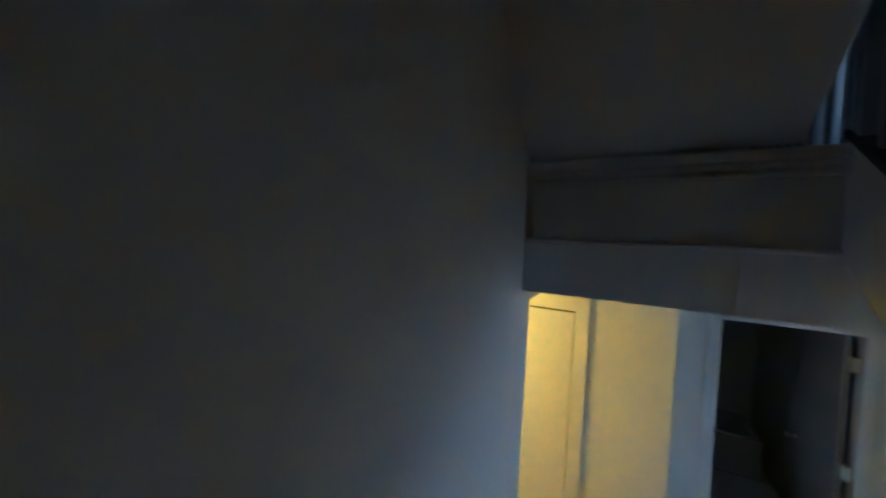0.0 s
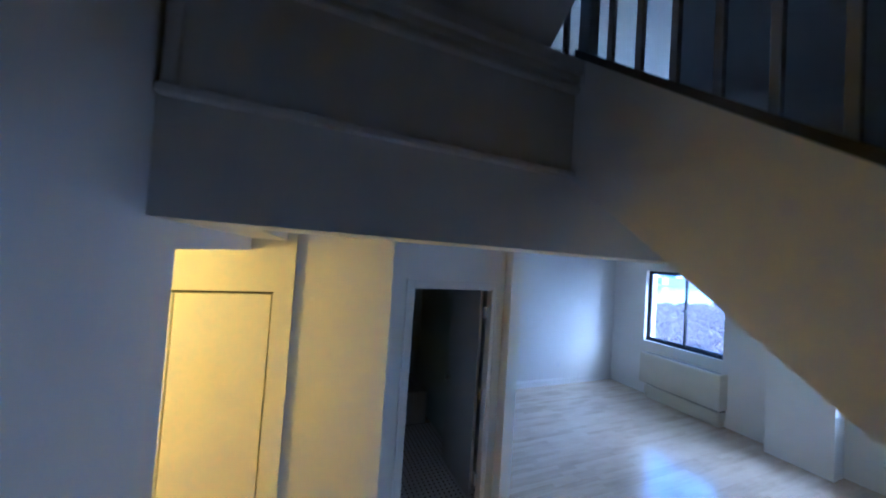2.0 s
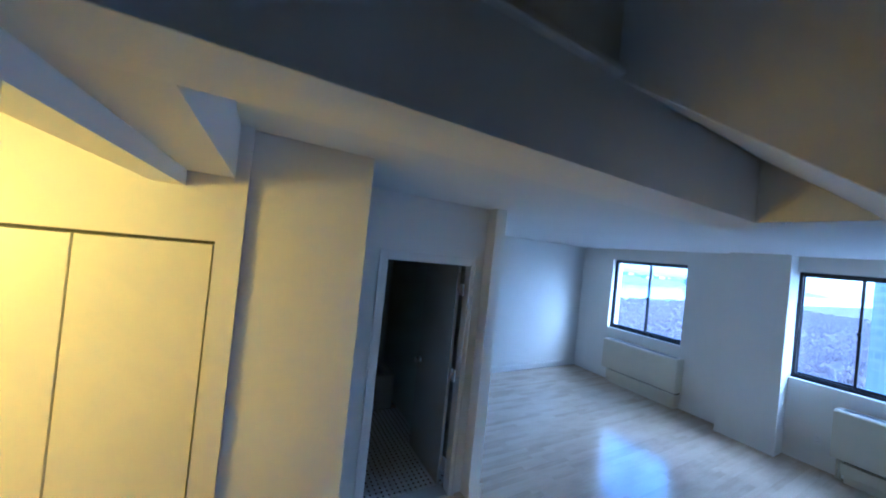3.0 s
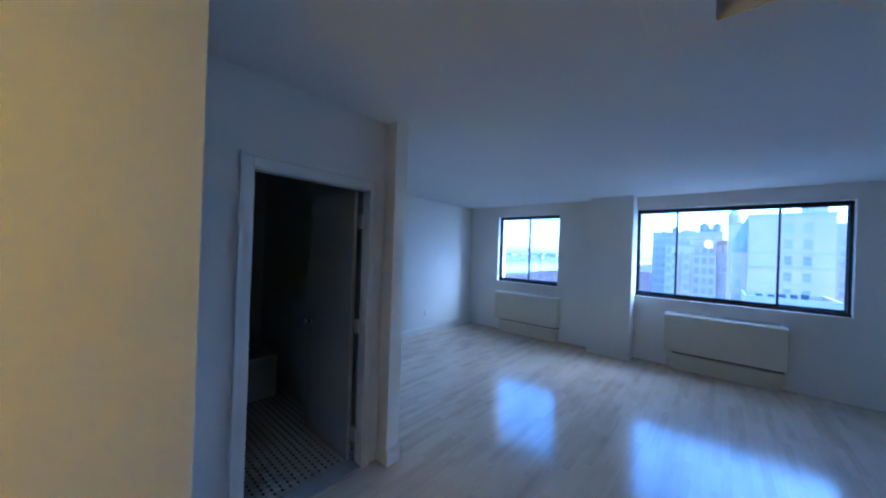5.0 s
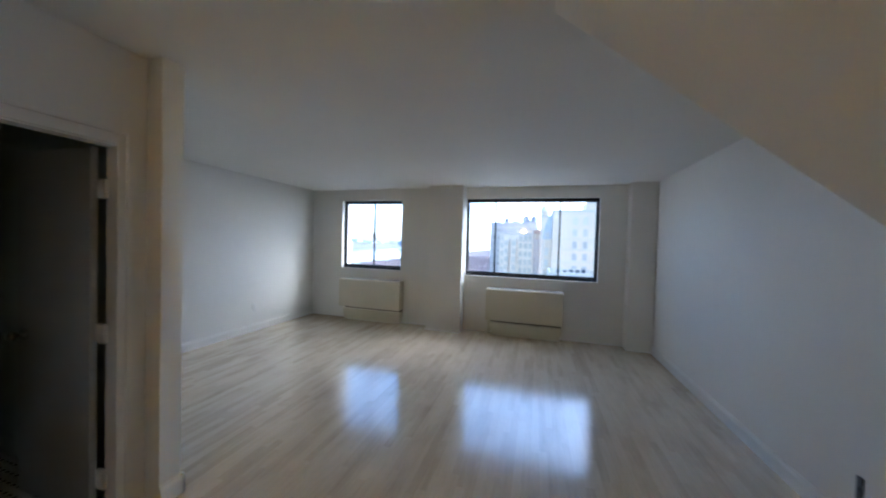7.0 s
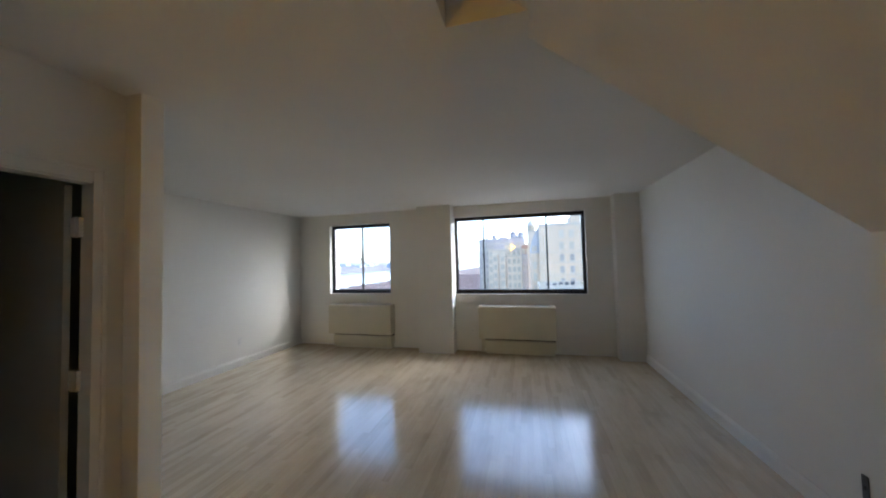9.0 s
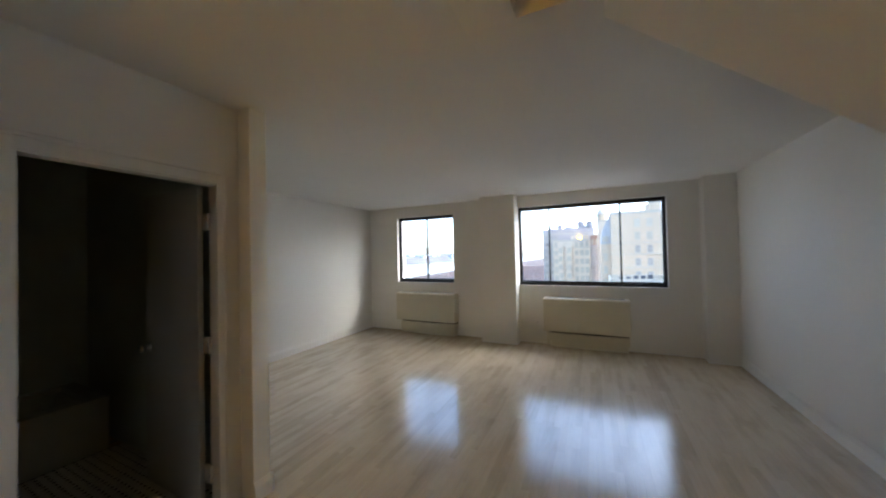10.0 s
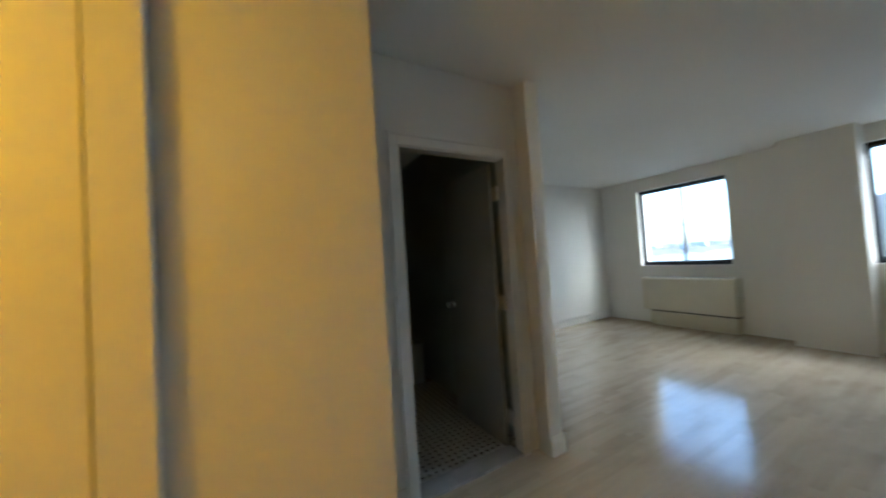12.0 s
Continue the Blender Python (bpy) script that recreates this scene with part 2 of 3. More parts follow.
def wall(axis, a, b, us, vs, holes=()):
    """A slab between a and b along axis, cut open at holes (u0, u1, v0, v1); us and vs are its outer limits."""
    cu = sorted({*us, *(h[0] for h in holes), *(h[1] for h in holes)})
    cv = sorted({*vs, *(h[2] for h in holes), *(h[3] for h in holes)})
    solid = lambda i, j: 0 <= i < len(cu) - 1 and 0 <= j < len(cv) - 1 and not any(h[0] <= (cu[i] + cu[i + 1]) / 2 <= h[1] and h[2] <= (cv[j] + cv[j + 1]) / 2 <= h[3] for h in holes)
    bm, seen = bmesh.new(), {}

    def vert(i, j, w):
        if (i, j, w) not in seen:
            u, v = cu[i], cv[j]
            seen[i, j, w] = bm.verts.new({"x": (w, u, v), "y": (u, w, v), "z": (u, v, w)}[axis])
        return seen[i, j, w]
    for i in range(len(cu) - 1):
        for j in range(len(cv) - 1):
            if not solid(i, j):
                continue
            for w in (a, b):
                bm.faces.new([vert(i, j, w), vert(i + 1, j, w), vert(i + 1, j + 1, w), vert(i, j + 1, w)])
            for di, dj, p, q in ((-1, 0, (i, j), (i, j + 1)), (1, 0, (i + 1, j), (i + 1, j + 1)), (0, -1, (i, j), (i + 1, j)), (0, 1, (i, j + 1), (i + 1, j + 1))):
                if not solid(i + di, j + dj):
                    bm.faces.new([vert(*p, a), vert(*q, a), vert(*q, b), vert(*p, b)])
    return bm


# ---- the plan ----
CEIL, UPPER, TOP = 2.55, 2.86, 5.35
WIN = 6.0                      # inner face of the window wall
NORTH, SOUTH = 5.52, -0.64
W1, W2 = (3.54, 4.83, 0.985, 2.335), (0.10, 2.292, 0.975, 2.355)
DOORX0, DOORX1, DOORZ, BATHY = 0.742, 1.527, 2.036, 3.205
PIER, PIERY = 1.775, 3.085
STAIRL, STAIRM, STAIRR = -0.354, 0.60, 1.5
HEADY, HEADZ = 1.29, 2.33


def soffit(y):
    return 2.300 + 0.825 * (y - 0.995)


# ---- structure ----
S = dict(kind="structure")
put("ground_slab", boxes((-3.2, 6.3, -2.4, 5.7, -0.35, -0.022)), SUBFLOOR, "dark screeded slab under the oak floor", "floor slab", **S)

# the third, upper opening is unseen and added for daylight upstairs
put("wall_east", wall("x", WIN, WIN + 0.32, (-2.5, 5.75), (-0.3, TOP + 0.1), [(*W1[:2], W1[2], W1[3]), (*W2[:2], W2[2], W2[3]), (0.1, 2.1, 3.4, 4.9)]), PAINT, "white painted plaster wall with two wide window openings", "wall", **S)
put("wall_north", wall("y", NORTH, NORTH + 0.2, (-3.3, WIN), (-0.3, TOP + 0.1)), PAINT, "plain white painted plaster wall of the living room", "wall", **S)
put("wall_south", wall("y", SOUTH - 0.2, SOUTH, (STAIRR - 0.1, WIN), (-0.3, UPPER + 0.02)), PAINT, "plain white painted plaster wall with an outlet", "wall", **S)
put("pilaster", boxes((5.74, WIN + 0.001, 2.292, 2.917, -0.02, CEIL), bevel=0.004), PAINT, "white plastered column standing out between the windows", "column", **S)
put("corner_pilaster", boxes((5.795, WIN + 0.001, SOUTH, -0.288, -0.02, CEIL), bevel=0.004), PAINT, "slim white plastered column in the room corner", "column", **S)
put("wall_bathroom", wall("y", BATHY, BATHY + 0.08, (0.366, PIER - 0.115), (-0.02, CEIL), [(DOORX0, DOORX1, -0.02, DOORZ)]), PAINT, "white wall round the bathroom door", "wall", **S)
put("pier", boxes((PIER - 0.115, PIER, PIERY, BATHY + 0.121, -0.02, CEIL), bevel=0.003), PAINT, "white plastered pier at the end of the bathroom wall", "pier", **S)
put("wall_bathroom_side", wall("x", PIER - 0.12, PIER, (BATHY + 0.12, NORTH), (-0.02, CEIL)), PAINT, "white partition between bathroom and living room", "wall", **S)
put("wall_warm_block", boxes((-0.152, 0.366, 2.418, BATHY + 0.12, -0.02, CEIL), bevel=0.003), PAINT, "white plastered wall block lit by the hall lamp", "wall", **S)
put("wall_bathroom_west", boxes((0.0, 0.1, BATHY + 0.12, NORTH, -0.02, CEIL)), PAINT, "plain bathroom side wall", "wall", **S)
CL0, CL1, CLZ = -1.85, -0.243, 2.070
put("wall_closet", wall("y", 2.38, 2.48, (-3.0, -0.152), (-0.02, CEIL), [(CL0, CL1, -0.02, CLZ)]), PAINT, "white hall wall round the closet doors", "wall", **S)
put("closet_back", boxes((-3.0, -0.152, 3.0, 3.08, -0.02, CEIL)), PAINT, "plain back wall of the closet", "wall", **S)
put("wall_hall_south", boxes((-3.0, STAIRL - 0.1, 1.336, 1.436, -0.02, CEIL)), PAINT, "plain white hall wall beside the stair", "wall", **S)
put("wall_hall_end", boxes((-3.1, -3.0, 1.3, 3.1, -0.02, CEIL)), PAINT, "plain white wall closing the hall", "wall", **S)
put("wall_stair_left", wall("x", STAIRL - 0.1, STAIRL, (-2.3, 2.38), (-0.02, TOP), [(1.436, 2.38, -0.02, 2.272)]), PAINT, "tall white stair wall with the hall opening", "wall", **S)
put("wall_stair_south", boxes((STAIRL - 0.1, STAIRR + 0.1, -2.4, -2.3, -0.3, TOP)), PAINT, "plain white wall behind the stair landing", "wall", **S)
bm = bmesh.new()
prism(bm, [(-2.3, -0.02), (0.172, -0.02), (0.172, soffit(0.172) + 0.03), (1.0, soffit(1.0) + 0.03), (1.0, HEADZ + 0.03), (1.3, HEADZ + 0.03), (1.3, CEIL + 0.012), (1.56, CEIL + 0.012), (1.56, TOP), (-2.3, TOP)], "x", STAIRR - 0.1, STAIRR - 0.003)
put("wall_stair_right", bm, PAINT, "white wall carrying the upper stair flight", "wall", **S)
put("wall_under_stair", boxes((STAIRM, STAIRR - 0.1, 0.07, 0.174, -0.02, soffit(0.1) + 0.02)), PAINT, "white wall closing the space under the stair", "wall", **S)
put("wall_west_outer", boxes((-3.3, -3.2, -2.5, 5.75, -0.3, TOP + 0.1)), PAINT, "plain outer wall", "wall", **S)
# unseen wall; its hole is added to let daylight into the upper room
put("wall_south_light_hole", wall("y", -2.6, -2.5, (-3.3, WIN + 0.32), (-0.3, TOP + 0.1), [(3.0, 4.2, 4.0, 4.8)]), PAINT, "plain outer wall", "wall", **S)

# ceiling of the lower floor with the stairwell left open
put("ceiling", wall("z", CEIL, UPPER - 0.02, (-3.2, WIN), (-2.5, NORTH), [(STAIRL - 0.1, STAIRR - 0.002, -2.5, 1.46)]), CEILING, "smooth white ceiling of the living room", "ceiling", **S)
put("upper_floor", wall("z", UPPER - 0.02, UPPER, (-3.2, WIN), (-2.5, NORTH), [(STAIRL - 0.1, STAIRR - 0.002, -2.5, 1.46)]), TREAD, "dark carpeted floor of the upper storey", "floor", **S)
put("upper_ceiling", boxes((-3.3, WIN + 0.3, -2.6, 5.75, TOP, TOP + 0.15)), CEILING, "plain ceiling over the upper storey", "ceiling", **S)
put("soffit_band", boxes((STAIRL, -0.2, 1.46, 2.379, HEADZ, CEIL + 0.01)), CEILING, "dropped plaster band along the hall ceiling", "ceiling band", **S)
put("soffit_band_right", boxes((1.373, STAIRR, 0.99, 1.46, HEADZ, CEIL + 0.25)), CEILING, "dropped plaster band at the stairwell corner", "ceiling band", **S)
put("upper_wall", boxes((0.9, WIN, 2.42, 2.52, UPPER, TOP)), PAINT, "white wall of the upper room", "wall", **S)

# header at the stairwell's edge with its panel mouldings
header = thing("stair_header", (0.5, HEADY, HEADZ), "white panelled header beam at the edge of the stairwell", "beam", kind="structure")
wpart("beam", boxes((STAIRL, 1.373, HEADY, 1.46, HEADZ, UPPER)), PAINT, header)
for n, r in (("bottom_moulding", (STAIRL, STAIRM, HEADY - 0.02, HEADY + 0.002, 2.542, 2.560)), ("side_moulding", (-0.346, -0.324, HEADY - 0.02, HEADY + 0.002, 2.562, 2.783)),
             ("top_moulding", (STAIRL, STAIRM, HEADY - 0.02, HEADY + 0.002, 2.785, 2.802)), ("cap_board", (STAIRL, STAIRM, HEADY - 0.03, HEADY + 0.03, 2.835, 2.872)), ("bed_moulding", (STAIRL, STAIRM, HEADY - 0.018, HEADY + 0.002, 2.812, 2.834))):
    wpart(n, boxes(r, bevel=0.004), TRIM, header)

# baseboards
def baseboard(name, along, u0, u1, face, out):
    """A board with an ogee top. along: x or y; face: the wall's plane; out: +1 or -1, away from the wall."""
    prof = [(0, 0.0), (0.016, 0.0), (0.016, 0.088), (0.012, 0.1), (0.007, 0.108), (0.005, 0.12), (0, 0.122)]
    bm = bmesh.new()
    prism(bm, [(face + out * a, z) for a, z in prof], "y" if along == "y" else "x", u0, u1)
    return put(name, bm, TRIM, "white painted moulded baseboard", "baseboard", **S)


baseboard("baseboard", "x", PIER, WIN, NORTH, -1)
baseboard("baseboard", "x", STAIRR, 5.787, SOUTH, 1)
baseboard("baseboard", "y", PIERY - 0.016, NORTH - 0.02, PIER, 1)
baseboard("baseboard", "x", PIER - 0.115, PIER + 0.016, PIERY, -1)
baseboard("baseboard", "x", 0.366, DOORX0 - 0.062, BATHY, -1)
baseboard("baseboard", "x", -0.152, 0.382, 2.418, -1)
baseboard("baseboard", "y", 2.420, BATHY - 0.02, 0.366, 1)
baseboard("baseboard", "x", STAIRM, STAIRR - 0.003, 0.172, 1)
baseboard("baseboard", "y", SOUTH + 0.02, 0.188, STAIRR - 0.003, 1)

# ---- windows ----
def window(name, y0, y1, z0, z1, mullions, label):
    """A dark sliding window set back in the wall, with panes, meeting stiles and latches."""
    w = thing(name, (WIN + 0.1, (y0 + y1) / 2, z0), label, "window", kind="structure")
    x0, x1 = WIN + 0.085, WIN + 0.165
    wpart("window_frame", wall("x", x0, x1, (y0, y1), (z0, z1), [(y0 + 0.032, y1 - 0.032, z0 + 0.06, z1 - 0.042)]), BRONZE, w)
    wpart("sill_track", boxes((x0 - 0.02, x0 + 0.001, y0, y1, z0, z0 + 0.045), bevel=0.004), BRONZE, w)
    cuts = [y0 + 0.032, *mullions, y1 - 0.032]
    for i, (a, b) in enumerate(zip(cuts, cuts[1:])):
        dx = 0.012 if i % 2 else 0.04
        sash = wpart("sash", wall("x", x0 + dx, x0 + dx + 0.024, (a - 0.012, b + 0.012), (z0 + 0.055, z1 - 0.038), [(a + 0.012, b - 0.012, z0 + 0.082, z1 - 0.06)]), BRONZE, w)
        pane = wpart("pane", boxes((x0 + dx + 0.009, x0 + dx + 0.014, a + 0.010, b - 0.010, z0 + 0.08, z1 - 0.058)), GLASS, w)
        pane.visible_shadow = False
    for m in mullions:
        latch = boxes((x0 - 0.012, x0 + 0.014, m - 0.014, m + 0.014, (z0 + z1) / 2 - 0.03, (z0 + z1) / 2 + 0.03), bevel=0.004)
        box(latch, x0 - 0.028, x0 - 0.01, m - 0.006, m + 0.022, (z0 + z1) / 2 - 0.006, (z0 + z1) / 2 + 0.02, bevel=0.003)
        wpart("latch", latch, BRONZE, w)
    wpart("window_sill", boxes((WIN - 0.012, x0 + 0.002, y0 + 0.001, y1 - 0.001, z0 - 0.004, z0 + 0.012), bevel=0.003), TRIM, w, "white painted sill")
    return w


window("window_1", *W1, [4.17], "two-part sliding window with a dark bronze frame")
window("window_2", *W2, [0.70, 1.775], "wide three-part sliding window with a dark bronze frame")
# out of view, added so that daylight reaches the upper room and stairwell
window("upper_light_window", 0.1, 2.1, 3.4, 4.9, [1.1], "unseen dark framed window added to light the upper room")

# ---- bathroom door ----
door = thing("door_1", (DOORX1, BATHY, 0), "white door frame with a flush door standing open into the bathroom", "door", kind="structure")
for n, r in (("jamb", (DOORX0, DOORX0 + 0.018, BATHY - 0.002, BATHY + 0.082, 0, DOORZ)), ("jamb", (DOORX1 - 0.003, DOORX1 + 0.012, BATHY - 0.002, BATHY + 0.082, 0, DOORZ)), ("head_jamb", (DOORX0, DOORX1, BATHY - 0.002, BATHY + 0.082, DOORZ - 0.012, DOORZ + 0.004))):
    wpart(n, boxes(r, bevel=0.002), TRIM, door)


def casing(x0, x1, z0, z1):
    bm = boxes((x0, x1, BATHY - 0.014, BATHY, z0, z1), bevel=0.003)
    return bm


for x0, x1, o in ((DOORX0 - 0.06, DOORX0 + 0.004, 0), (DOORX1 - 0.006, DOORX1 + 0.05, 1)):
    bm = casing(x0, x1, 0, DOORZ + 0.07)
    a, b = (x0, x0 + 0.02) if not o else (x1 - 0.02, x1)
    box(bm, a, b, BATHY - 0.024, BATHY - 0.012, 0, DOORZ + 0.07, bevel=0.004)
    wpart("casing", bm, TRIM, door)
bm = casing(DOORX0 + 0.0045, DOORX1 - 0.0065, DOORZ - 0.004, DOORZ + 0.07)
box(bm, DOORX0 - 0.04, DOORX1 + 0.03, BATHY - 0.024, BATHY - 0.012, DOORZ + 0.05, DOORZ + 0.0705, bevel=0.004)
wpart("head_casing", bm, TRIM, door)
leaf = wpart("door_leaf", boxes((1.482, 1.512, 3.332, 3.99, 0.012, 2.020), bevel=0.003), LEAF, door, "flush door leaf, greyer than its white frame")
for z in (0.22, 1.02, 1.80):
    bm = boxes((1.506, 1.525, 3.270, 3.334, z - 0.05, z + 0.05), bevel=0.002)
    tube(bm, (1.513, 3.304, z - 0.052), (1.513, 3.304, z + 0.052), 0.009, 10)
    wpart("hinge", bm, TRIM, leaf, "white painted hinge")
for sx in (-1, 1):
    bm = bmesh.new()
    lathe(bm, [(0.032, 0), (0.032, 0.006), (0.014, 0.01), (0.012, 0.03), (0.024, 0.038), (0.029, 0.05), (0.026, 0.06), (0.012, 0.066)], 20, (1.482 if sx < 0 else 1.512, 3.925, 0.955), Matrix.Rotation(sx * math.pi / 2, 4, "Y"))
    wpart("door_knob", bm, CHROME, leaf, "round chrome door knob", True)
for a, b in ((DOORX0 + 0.018, 1.012), (1.015, DOORX1 - 0.003)):
    wpart("threshold", boxes((a, b, BATHY - 0.01, BATHY + 0.13, -0.02, 0.014), bevel=0.004), MARBLE, door, "grey marble threshold slab")

# ---- closet doors ----
xs = [CL1, -0.642, -1.05, -1.448, CL0]
for b, a in zip(xs, xs[1:]):
    d = thing("closet_door", ((a + b) / 2, 2.39, 0), "flush white folding closet door panel lit yellow by the hall lamp", "door", "closet door panels")
    wpart("panel", boxes((a + 0.003, b - (0.007 if b == CL1 else 0.003), 2.386, 2.414, 0.012, CLZ - 0.014), bevel=0.002), TRIM, d)
    if a > -1.2 and b < -0.4:
        bm = bmesh.new()
        lathe(bm, [(0.012, 0), (0.010, 0.012), (0.017, 0.02), (0.015, 0.028), (0.006, 0.03)], 16, (a + 0.05, 2.387, 0.95), Matrix.Rotation(math.pi / 2, 4, "X"))
        wpart("pull_knob", bm, CHROME, d, "small round metal pull", True)
put("closet_track", boxes((CL0, CL1, 2.395, 2.44, CLZ - 0.012, CLZ + 0.002)), SLOT, "dark metal track over the closet doors", "track", **S)

# ---- hall lamp ----
LX, LY = -1.3, 1.58
lamp = thing("pendant_lamp", (LX, LY, CEIL), "small opal glass pendant lamp glowing warm yellow in the hall", "pendant lamp")
bm = bmesh.new()
lathe(bm, [(0.06, 2.549), (0.062, 2.535), (0.03, 2.52), (0.012, 2.515)], 20, (LX, LY, 0))
wpart("canopy", bm, CHROME, lamp, "chrome ceiling canopy", True)
wpart("cord", tube(bmesh.new(), (LX, LY, 2.52), (LX, LY, 2.28), 0.004, 8), SLOT, lamp)
bm = bmesh.new()
lathe(bm, [(0.02, 2.285), (0.045, 2.27), (0.1, 2.22), (0.125, 2.16), (0.122, 2.155), (0.097, 2.21), (0.043, 2.26), (0.02, 2.275)], 24, (LX, LY, 0))
wpart("shade", bm, OPAL, lamp, "opal glass shade", True)


# ---- convectors ----
def convector(y0, y1, z1, label):
    """A wall convector: a deep enamelled cover with a rounded top, a recessed lower panel and pipes in the gap below."""
    c = thing("wall_convector", (5.9, (y0 + y1) / 2, 0), label, "convector", "convectors under the windows")
    x0, low = 5.79, 0.265
    bm = bmesh.new()
    prism(bm, [(WIN, low), (x0, low), (x0, z1 - 0.022), (x0 + 0.004, z1 - 0.009), (x0 + 0.014, z1 - 0.002), (x0 + 0.028, z1), (WIN, z1)], "y", y0 + 0.012, y1 - 0.012)
    wpart("cover", bm, CONVECTOR, c)
    for a, b in ((y0, y0 + 0.012), (y1 - 0.012, y1)):
        bm = bmesh.new()
        prism(bm, [(WIN, low - 0.004), (x0 + 0.004, low - 0.004), (x0 + 0.004, z1 - 0.026), (x0 + 0.03, z1 - 0.004), (WIN, z1 - 0.004)], "y", a, b)
        wpart("end_cap", bm, CONVECTOR, c)
    # TRIM instead of CONVECTOR: the lit top is put into the colour
    wpart("top_grille", boxes((x0 + 0.026, WIN - 0.012, y0 + 0.02, y1 - 0.02, z1 - 0.001, z1 + 0.005), bevel=0.002), TRIM, c, "top plate, paler to show the window light on it")
    for i in range(3):
        x = x0 + 0.06 + 0.045 * i
        wpart("air_slot", boxes((x, x + 0.018, y0 + 0.06, y1 - 0.06, z1 + 0.0045, z1 + 0.0062)), SLOT, c, "narrow dark outlet slot")
    wpart("lower_panel", boxes((x0 + 0.03, WIN, y0 + 0.012, y1 - 0.085, 0.10, low - 0.036), bevel=0.004), CONVECTOR, c)
    # near-black strip stands in for the shade under the cover's lower edge
    wpart("gap_shade", boxes((x0 + 0.085, WIN, y0 + 0.016, y1 - 0.09, low - 0.038, low + 0.002)), SLOT, c, "dark strip standing in for the shade between the panels")
    wpart("plinth", boxes((x0 + 0.09, WIN, y0 + 0.03, y1 - 0.10, -0.001, 0.102)), CONVECTOR, c, "recessed plinth")
    for y in (y1 - 0.06, y1 - 0.035):
        wpart("pipe", tube(bmesh.new(), (WIN - 0.06, y, -0.01), (WIN - 0.06, y, low + 0.01), 0.011, 10), CONVECTOR, c, smooth=True)


convector(3.465, 4.738, 0.802, "cream enamelled convector below the two-part window")
convector(0.622, 1.862, 0.800, "long cream enamelled convector below the wide window")


# ---- outlets ----
def outlet(at, turn):
    """A duplex outlet drawn facing -y, turned into place."""
    o = thing("wall_outlet", at, "white duplex wall outlet with cover plate", "outlet", "wall outlets")
    o.rotation_euler = (0, 0, turn)
    part("cover_plate", boxes((-0.036, 0.036, -0.006, 0, -0.058, 0.058), bevel=0.002), PLASTIC, o)
    for z in (-0.024, 0.024):
        s = part("socket", boxes((-0.017, 0.017, -0.010, -0.005, z - 0.015, z + 0.015), bevel=0.003), PLASTIC, o)
        part("slots", boxes((-0.009, -0.006, -0.0108, -0.0095, z - 0.006, z + 0.006), (0.006, 0.009, -0.0108, -0.0095, z - 0.005, z + 0.005)), SLOT, s)
    return o


outlet((WIN, 1.995, 0.33), -math.pi / 2)
outlet((4.57, NORTH, 0.39), 0)
jack = thing("wall_jack", (2.625, SOUTH, 0.32), "narrow dark grey jack plate low on the plain wall", "wall jack")
wpart("plate", boxes((2.607, 2.643, SOUTH, SOUTH + 0.007, 0.256, 0.384), bevel=0.002), SHOE, jack)
wpart("socket", boxes((2.617, 2.633, SOUTH + 0.006, SOUTH + 0.011, 0.310, 0.330), bevel=0.002), SLOT, jack)

# ---- stair ----
RISE = 0.19
lower = thing("lower_stair", (0.12, 0.7, 0), "short lower stair flight with dark carpet and white risers", "stairs")
for i in range(3):
    y1, z = 1.05 - 0.235 * i, RISE * (i + 1)
    wpart("tread", boxes((STAIRL + 0.001, STAIRM - 0.02, y1 - 0.235, y1 + 0.02, z - 0.035, z), bevel=0.006), TREAD, lower)
    wpart("riser", boxes((STAIRL + 0.001, STAIRM - 0.02, y1 - 0.235, y1 - 0.005, -0.02, z - 0.035)), TRIM, lower)
bm = bmesh.new()
prism(bm, [(0.34, -0.02), (1.09, -0.02), (1.09, 0.24), (0.34, 0.80)], "x", STAIRM - 0.02, STAIRM + 0.02)
wpart("stringer", bm, TRIM, lower)
landing = thing("stair_landing", (0.12, -1, 0.76), "dark carpeted landing between the stair flights", "landing", kind="structure")
wpart("deck", boxes((STAIRL, STAIRR, -2.3, -1.36, 0.56, 0.76), (STAIRL, STAIRM - 0.001, -1.36, 0.345, 0.56, 0.76)), TREAD, landing)
wpart("landing_wall", boxes((STAIRM - 0.04, STAIRM + 0.02, 0.1, 0.345, -0.02, 0.76)), PAINT, landing)

flight = thing("upper_stair", (1.05, 0, 0.76), "upper stair flight with white closed stringer and plaster soffit", "stairs")
for i in range(10):
    y0, z = -0.965 + 0.2255 * i, 0.76 + RISE * (i + 1)
    wpart("tread", boxes((STAIRM + 0.02, STAIRR - 0.101, y0, y0 + 0.245, z - 0.035, z), bevel=0.004), TREAD, flight)
    wpart("riser", boxes((STAIRM + 0.02, STAIRR - 0.101, y0 + 0.018, y0 + 0.034, z - 0.19, z - 0.036)), TREAD, flight)
bm = bmesh.new()
lo, hi = lambda y: soffit(y) - 0.0, lambda y: 2.851 + 0.832 * (y - 1.235)
prism(bm, [(-1.2, lo(-1.2)), (1.289, lo(1.289)), (1.289, hi(1.289)), (-1.2, hi(-1.2))], "x", STAIRM - 0.02, STAIRM + 0.02)
wpart("stringer", bm, PAINT, flight)
bm = bmesh.new()
prism(bm, [(-1.2, lo(-1.2) + 0.002), (1.289, lo(1.289) + 0.002), (1.289, lo(1.289) + 0.06), (-1.2, lo(-1.2) + 0.06)], "x", STAIRM + 0.02, STAIRR - 0.0015)
